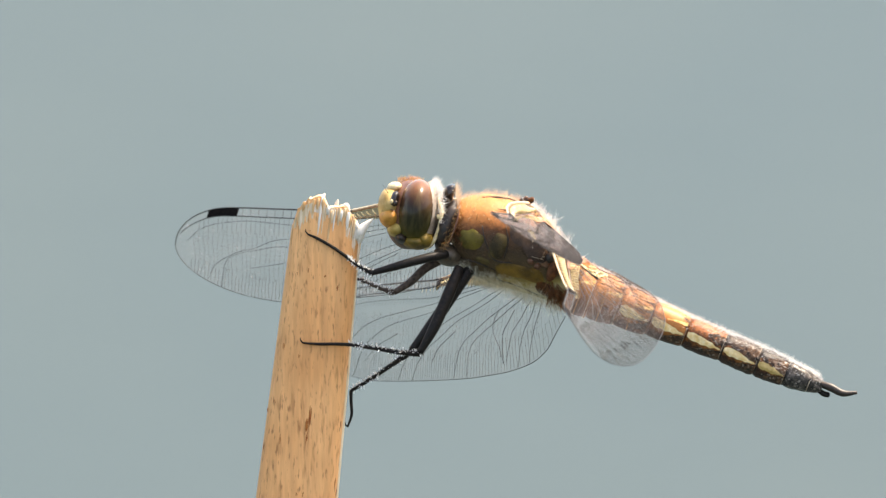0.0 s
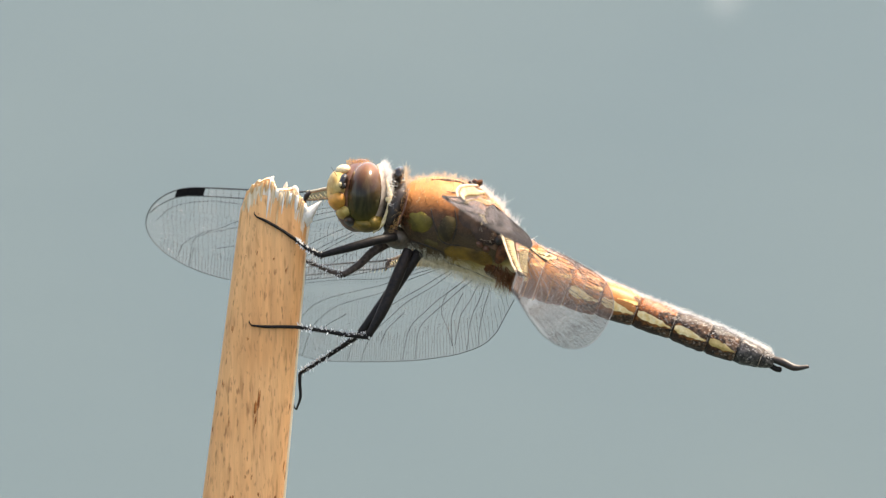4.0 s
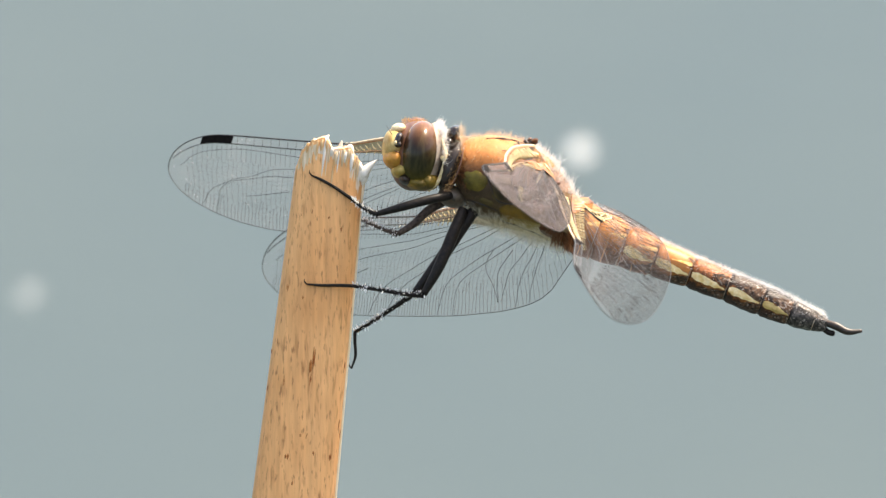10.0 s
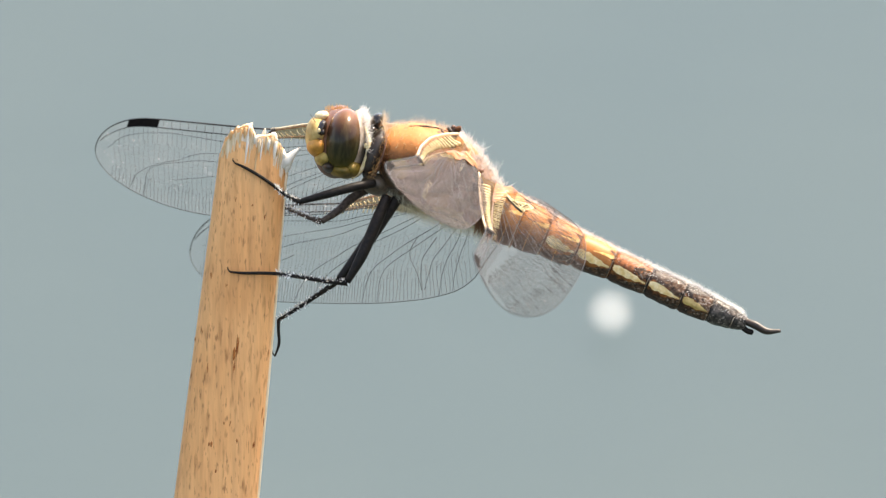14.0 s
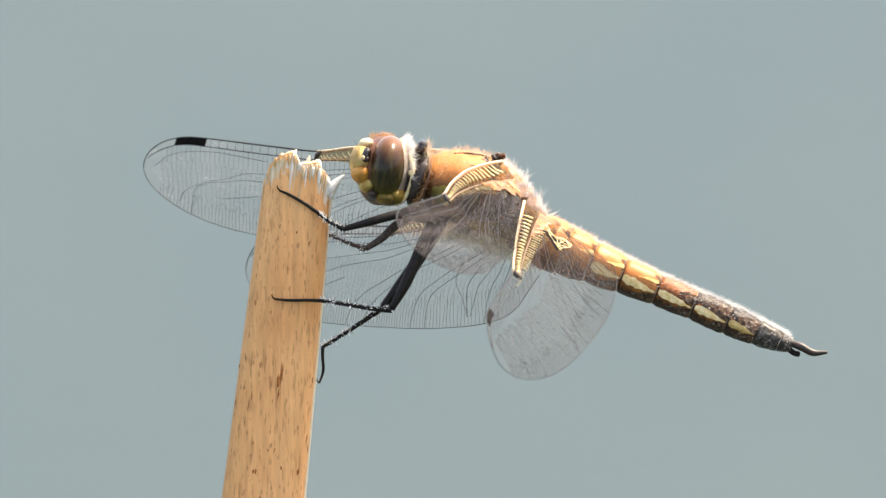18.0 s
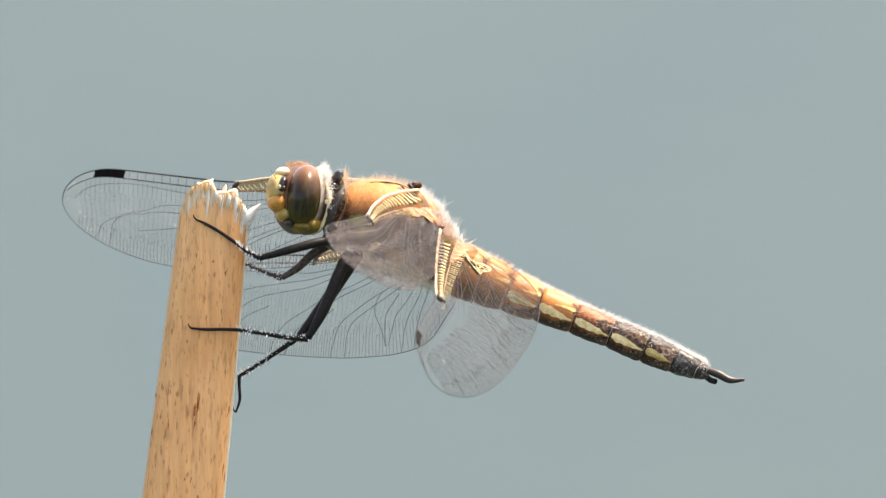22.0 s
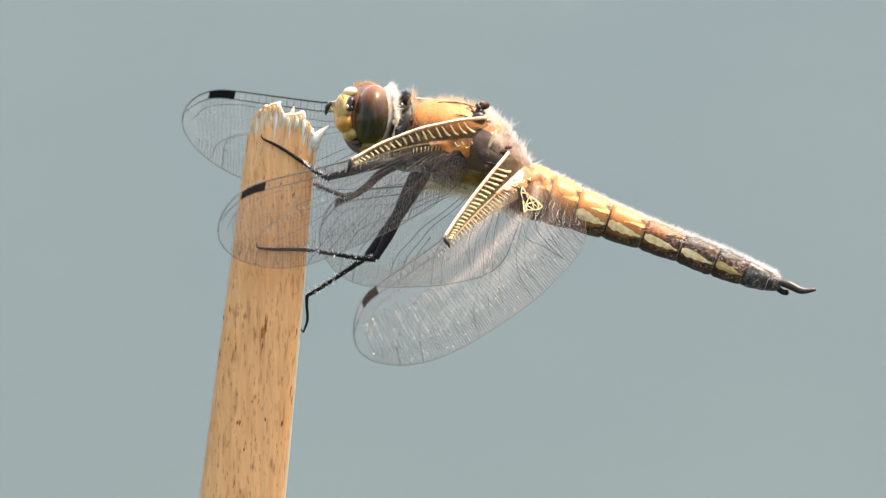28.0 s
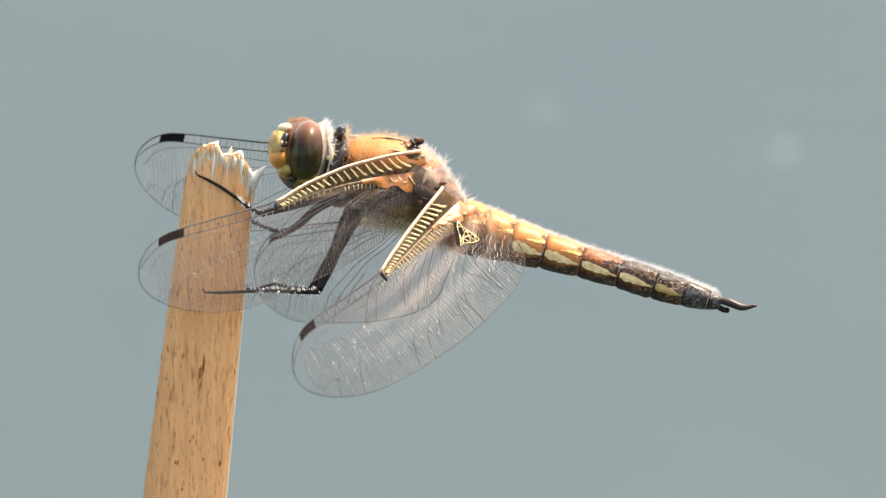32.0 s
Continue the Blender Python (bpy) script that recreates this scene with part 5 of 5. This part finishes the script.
def motions():
    def wing_rows(root, toward, rows):
        return [(t, wing_pose(root, su, sv, toward, cu, cv)) for t, su, sv, cu, cv in rows]

    walk(left_fore, wing_rows(FW_NEAR, -1, [
        (0, -0.095, 0.018, 0.78, 0.50), (3.5, -0.09, 0.02, 0.78, 0.50), (5.8, -0.07, 0.035, 0.76, 0.50), (5.9, -0.12, 0.05, 0.69, 0.64), (6.0, -0.10, 0.02, 0.74, 0.48), (6.5, -0.075, 0.045, 0.73, 0.56),
        (9, -0.062, 0.056, 0.73, 0.57), (10, -0.13, 0.05, 0.68, 0.68), (13, -0.17, 0.075, 0.66, 0.70), (14.5, -0.19, 0.08, 0.66, 0.70), (14.7, -0.20, 0.085, 0.66, 0.70),
        (14.8, -0.34, 0.12, 0.50, 0.72), (14.9, -0.50, 0.16, 0.30, 0.74), (15, -0.42, 0.12, 0.40, 0.74), (15.5, -0.30, 0.14, 0.56, 0.72), (17.5, -0.27, 0.13, 0.62, 0.70), (19, -0.27, 0.13, 0.62, 0.70), (21, -0.25, 0.11, 0.64, 0.70),
        (22.1, -0.235, 0.09, 0.66, 0.69), (22.35, -0.17, 0.025, 0.74, 0.62), (22.6, -0.20, 0.06, 0.72, 0.66), (23, -0.195, 0.055, 0.72, 0.65), (25.5, -0.215, 0.065, 0.72, 0.65), (27.5, -0.526, 0.166, 0.14, 0.66), (28, -0.638, 0.195, 0.10, 0.64),
        (28.5, -0.678, 0.234, 0.18, 0.56), (29, -0.665, 0.225, 0.18, 0.55), (30, -0.669, 0.224, 0.18, 0.55), (31, -0.682, 0.229, 0.18, 0.55), (32, -0.687, 0.229, 0.18, 0.55)]))
    walk(left_hind, wing_rows(HW_NEAR, -1, [
        (0, 0.061, 0.209, 0.95, 0.39), (3.5, 0.061, 0.209, 0.95, 0.39), (5.8, 0.076, 0.209, 0.95, 0.37), (6, 0.101, 0.159, 0.95, 0.32), (6.5, 0.076, 0.219, 0.95, 0.31),
        (8, 0.086, 0.245, 0.90, 0.34), (9, 0.098, 0.254, 0.90, 0.35), (11, 0.054, 0.264, 0.89, 0.37), (13, 0.030, 0.266, 0.89, 0.39), (14.5, 0.004, 0.266, 0.89, 0.41), (14.7, -0.006, 0.258, 0.89, 0.47),
        (14.8, -0.088, 0.355, 0.68, 0.50), (14.9, -0.193, 0.383, 0.56, 0.57), (15, -0.148, 0.371, 0.62, 0.55), (15.5, -0.153, 0.377, 0.66, 0.49), (17.5, -0.098, 0.357, 0.71, 0.47), (18, -0.088, 0.351, 0.72, 0.46), (19, -0.094, 0.347, 0.72, 0.45),
        (20, -0.072, 0.343, 0.74, 0.43), (21, -0.050, 0.333, 0.74, 0.43), (22.1, -0.048, 0.322, 0.77, 0.40), (22.35, -0.018, 0.272, 0.78, 0.38), (22.6, -0.048, 0.304, 0.76, 0.42), (23, -0.032, 0.286, 0.76, 0.44),
        (24, -0.046, 0.296, 0.76, 0.44), (25, -0.042, 0.292, 0.76, 0.44), (25.5, -0.054, 0.300, 0.76, 0.44), (27.5, -0.225, 0.372, 0.64, 0.47), (28, -0.395, 0.437, 0.55, 0.53),
        (28.5, -0.383, 0.452, 0.55, 0.53), (29, -0.341, 0.432, 0.55, 0.53), (30, -0.357, 0.424, 0.57, 0.50), (31, -0.375, 0.427, 0.57, 0.50), (32, -0.384, 0.431, 0.57, 0.50)]))
    walk(right_fore, wing_rows(FW_FAR, 1, [(t, su, sv, 0.02, 0.9) for t, su, sv in (
        (0, -0.844, 0.004), (1, -0.837, 0.002), (3, -0.818, -0.003), (3.5, -0.797, -0.004), (5.5, -0.790, -0.005), (5.8, -0.792, -0.011), (6, -0.852, 0.040), (6.5, -0.874, -0.016),
        (7, -0.878, -0.035), (8, -0.891, -0.046), (9, -0.888, -0.042), (10, -0.871, -0.035), (11, -0.863, -0.036), (12, -0.867, -0.039), (13, -0.866, -0.041), (14, -0.863, -0.047),
        (15, -0.865, -0.069), (17.5, -0.855, -0.072), (19, -0.854, -0.069), (20, -0.852, -0.070), (21, -0.852, -0.064), (22, -0.848, -0.063), (22.5, -0.835, -0.038), (23, -0.817, -0.045),
        (24, -0.797, -0.052), (25, -0.764, -0.063), (25.5, -0.760, -0.064), (27.5, -0.724, -0.067), (28, -0.724, -0.062), (28.5, -0.707, -0.052), (29.5, -0.682, -0.053),
        (30.5, -0.674, -0.048), (32, -0.680, -0.042))]))
    walk(right_hind, wing_rows(HW_FAR, 1, [
        (0, -0.62, 0.12, -0.05, 0.98), (3.5, -0.62, 0.11, -0.05, 0.98), (5.8, -0.63, 0.12, -0.05, 0.97), (6.0, -0.63, 0.14, -0.05, 0.96), (6.5, -0.67, 0.10, -0.07, 0.97),
        (7, -0.745, 0.09, -0.08, 0.98), (8, -0.765, 0.085, -0.08, 0.98), (9, -0.763, 0.09, -0.08, 0.98), (11, -0.745, 0.09, -0.08, 0.98), (13, -0.745, 0.09, -0.08, 0.98), (19, -0.71, 0.06, -0.08, 0.98), (21.5, -0.70, 0.06, -0.08, 0.98),
        (23, -0.63, 0.08, -0.05, 0.98), (25.5, -0.60, 0.10, -0.05, 0.98), (28, -0.50, 0.12, 0.0, 0.98), (32, -0.50, 0.12, 0.0, 0.98)]))
    # the tail flicks up once and rises at the end
    walk(abdomen, [(t, Matrix.Translation(HIP) @ Euler((0, radians(AXIS + a), 0)).to_matrix().to_4x4()) for t, a in (
        (0, 1.2), (1, 0.0), (3.5, -0.5), (5.5, 0.0), (5.9, 2.6), (6.0, -17.0), (6.1, -12.0), (6.3, -7.0), (6.5, -4.0), (7, -2.4), (8, 0), (9, 0.6), (12, 0.6), (12.5, -1.4), (13, 0.0),
        (13.5, 3.2), (15, 2.6), (19, 1.9), (22, 1.6), (22.5, -3.0), (23, -0.7), (25.5, 0.0), (28, -0.4), (28.5, -4.2), (30, -3.9), (32, -4.3))])
    # the head looks up for a moment
    def nod(rx, ry, rz):
        return Matrix.Translation(NECK) @ Euler([radians(a) for a in (rx, ry, rz)]).to_matrix().to_4x4()

    walk(head, [(0, nod(0, 0, 0)), (5.6, nod(0, 0, 0)), (5.7, nod(0, 24, 6)), (5.8, nod(0, 46, 10)), (5.9, nod(0, 26, 6)), (6.0, nod(0, 0, 0)), (6.5, nod(0, 0, 0)), (22.1, nod(0, 0, 0)), (22.35, nod(0, -5, 5)), (22.6, nod(0, 0, 0)), (32, nod(0, 0, 0))])
    # the hind foot lets go of the stem and folds up
    def swing(a, b):
        return Matrix.Translation(HIND_KNEE) @ Euler((0, radians(a), radians(b))).to_matrix().to_4x4()

    walk(hind_shin, [(0, swing(0, 0)), (28.1, swing(0, 0)), (28.2, swing(34, -18)), (28.5, swing(57, -32)), (32, swing(57, -32))])
    ankle = P(430, 554, 2) - HIND_KNEE

    def folded(a, b, c):
        return swing(a, b) @ Matrix.Translation(ankle) @ Euler((0, radians(c), 0)).to_matrix().to_4x4() @ Matrix.Translation(-ankle)

    walk(hind_foot, [(0, folded(0, 0, 0)), (28.1, folded(0, 0, 0)), (28.2, folded(34, -18, 38)), (28.5, folded(57, -32, 35)), (32, folded(57, -32, 35))])

    # both thighs swing back at the hip meanwhile, the middle foot keeping its hold
    def turned(at, a, b=0, c=0):
        return Matrix.Translation(at) @ Euler((radians(b), radians(a), radians(c))).to_matrix().to_4x4() @ Matrix.Translation(-at)

    for ob, at in ((middle, P(622, 336, -52)), (hind, P(640, 340, -40))):
        walk(ob, [(0, turned(at, 0)), (28.0, turned(at, 0)), (28.3, turned(at, -5, -11)), (28.5, turned(at, -6.5, -15)), (32, turned(at, -6.5, -15))])
    knee = P(553, 488, -84)
    for ob in middle.children:
        base = ob.matrix_basis.copy()
        walk(ob, [(0, base), (28.0, base), (28.3, turned(knee, 3.5, 0, -4) @ base), (28.5, turned(knee, 5.0, 0, -5) @ base), (32, turned(knee, 5.0, 0, -5) @ base)])
    # the whole animal leans up a little as it braces
    lift = lambda u, v: VIEW @ Matrix.Translation(Vector((u * U, 0, -v * U)))
    walk(dragonfly, [(0, lift(0, 0)), (5.7, lift(0, 0)), (6.0, lift(0, -6)), (6.3, lift(0, 0)), (27.5, lift(0, 0)), (28.0, lift(0, -4)), (28.5, lift(-5, -10)), (32, lift(-6, -11))])
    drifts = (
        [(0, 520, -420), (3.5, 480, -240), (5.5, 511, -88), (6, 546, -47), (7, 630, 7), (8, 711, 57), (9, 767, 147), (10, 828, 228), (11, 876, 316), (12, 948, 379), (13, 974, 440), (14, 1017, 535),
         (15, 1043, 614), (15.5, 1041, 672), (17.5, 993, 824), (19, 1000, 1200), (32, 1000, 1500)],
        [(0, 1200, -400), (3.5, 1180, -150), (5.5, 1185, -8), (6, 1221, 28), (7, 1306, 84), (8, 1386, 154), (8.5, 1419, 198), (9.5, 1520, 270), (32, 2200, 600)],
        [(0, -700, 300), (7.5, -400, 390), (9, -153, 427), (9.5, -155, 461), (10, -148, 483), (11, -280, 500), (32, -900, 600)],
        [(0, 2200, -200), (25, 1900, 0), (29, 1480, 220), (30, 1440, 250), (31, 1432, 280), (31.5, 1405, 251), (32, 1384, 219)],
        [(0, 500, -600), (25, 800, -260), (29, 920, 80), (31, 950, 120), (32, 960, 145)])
    for ob, rows in zip(sun_glints, drifts):
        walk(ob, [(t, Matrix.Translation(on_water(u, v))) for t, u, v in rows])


motions()
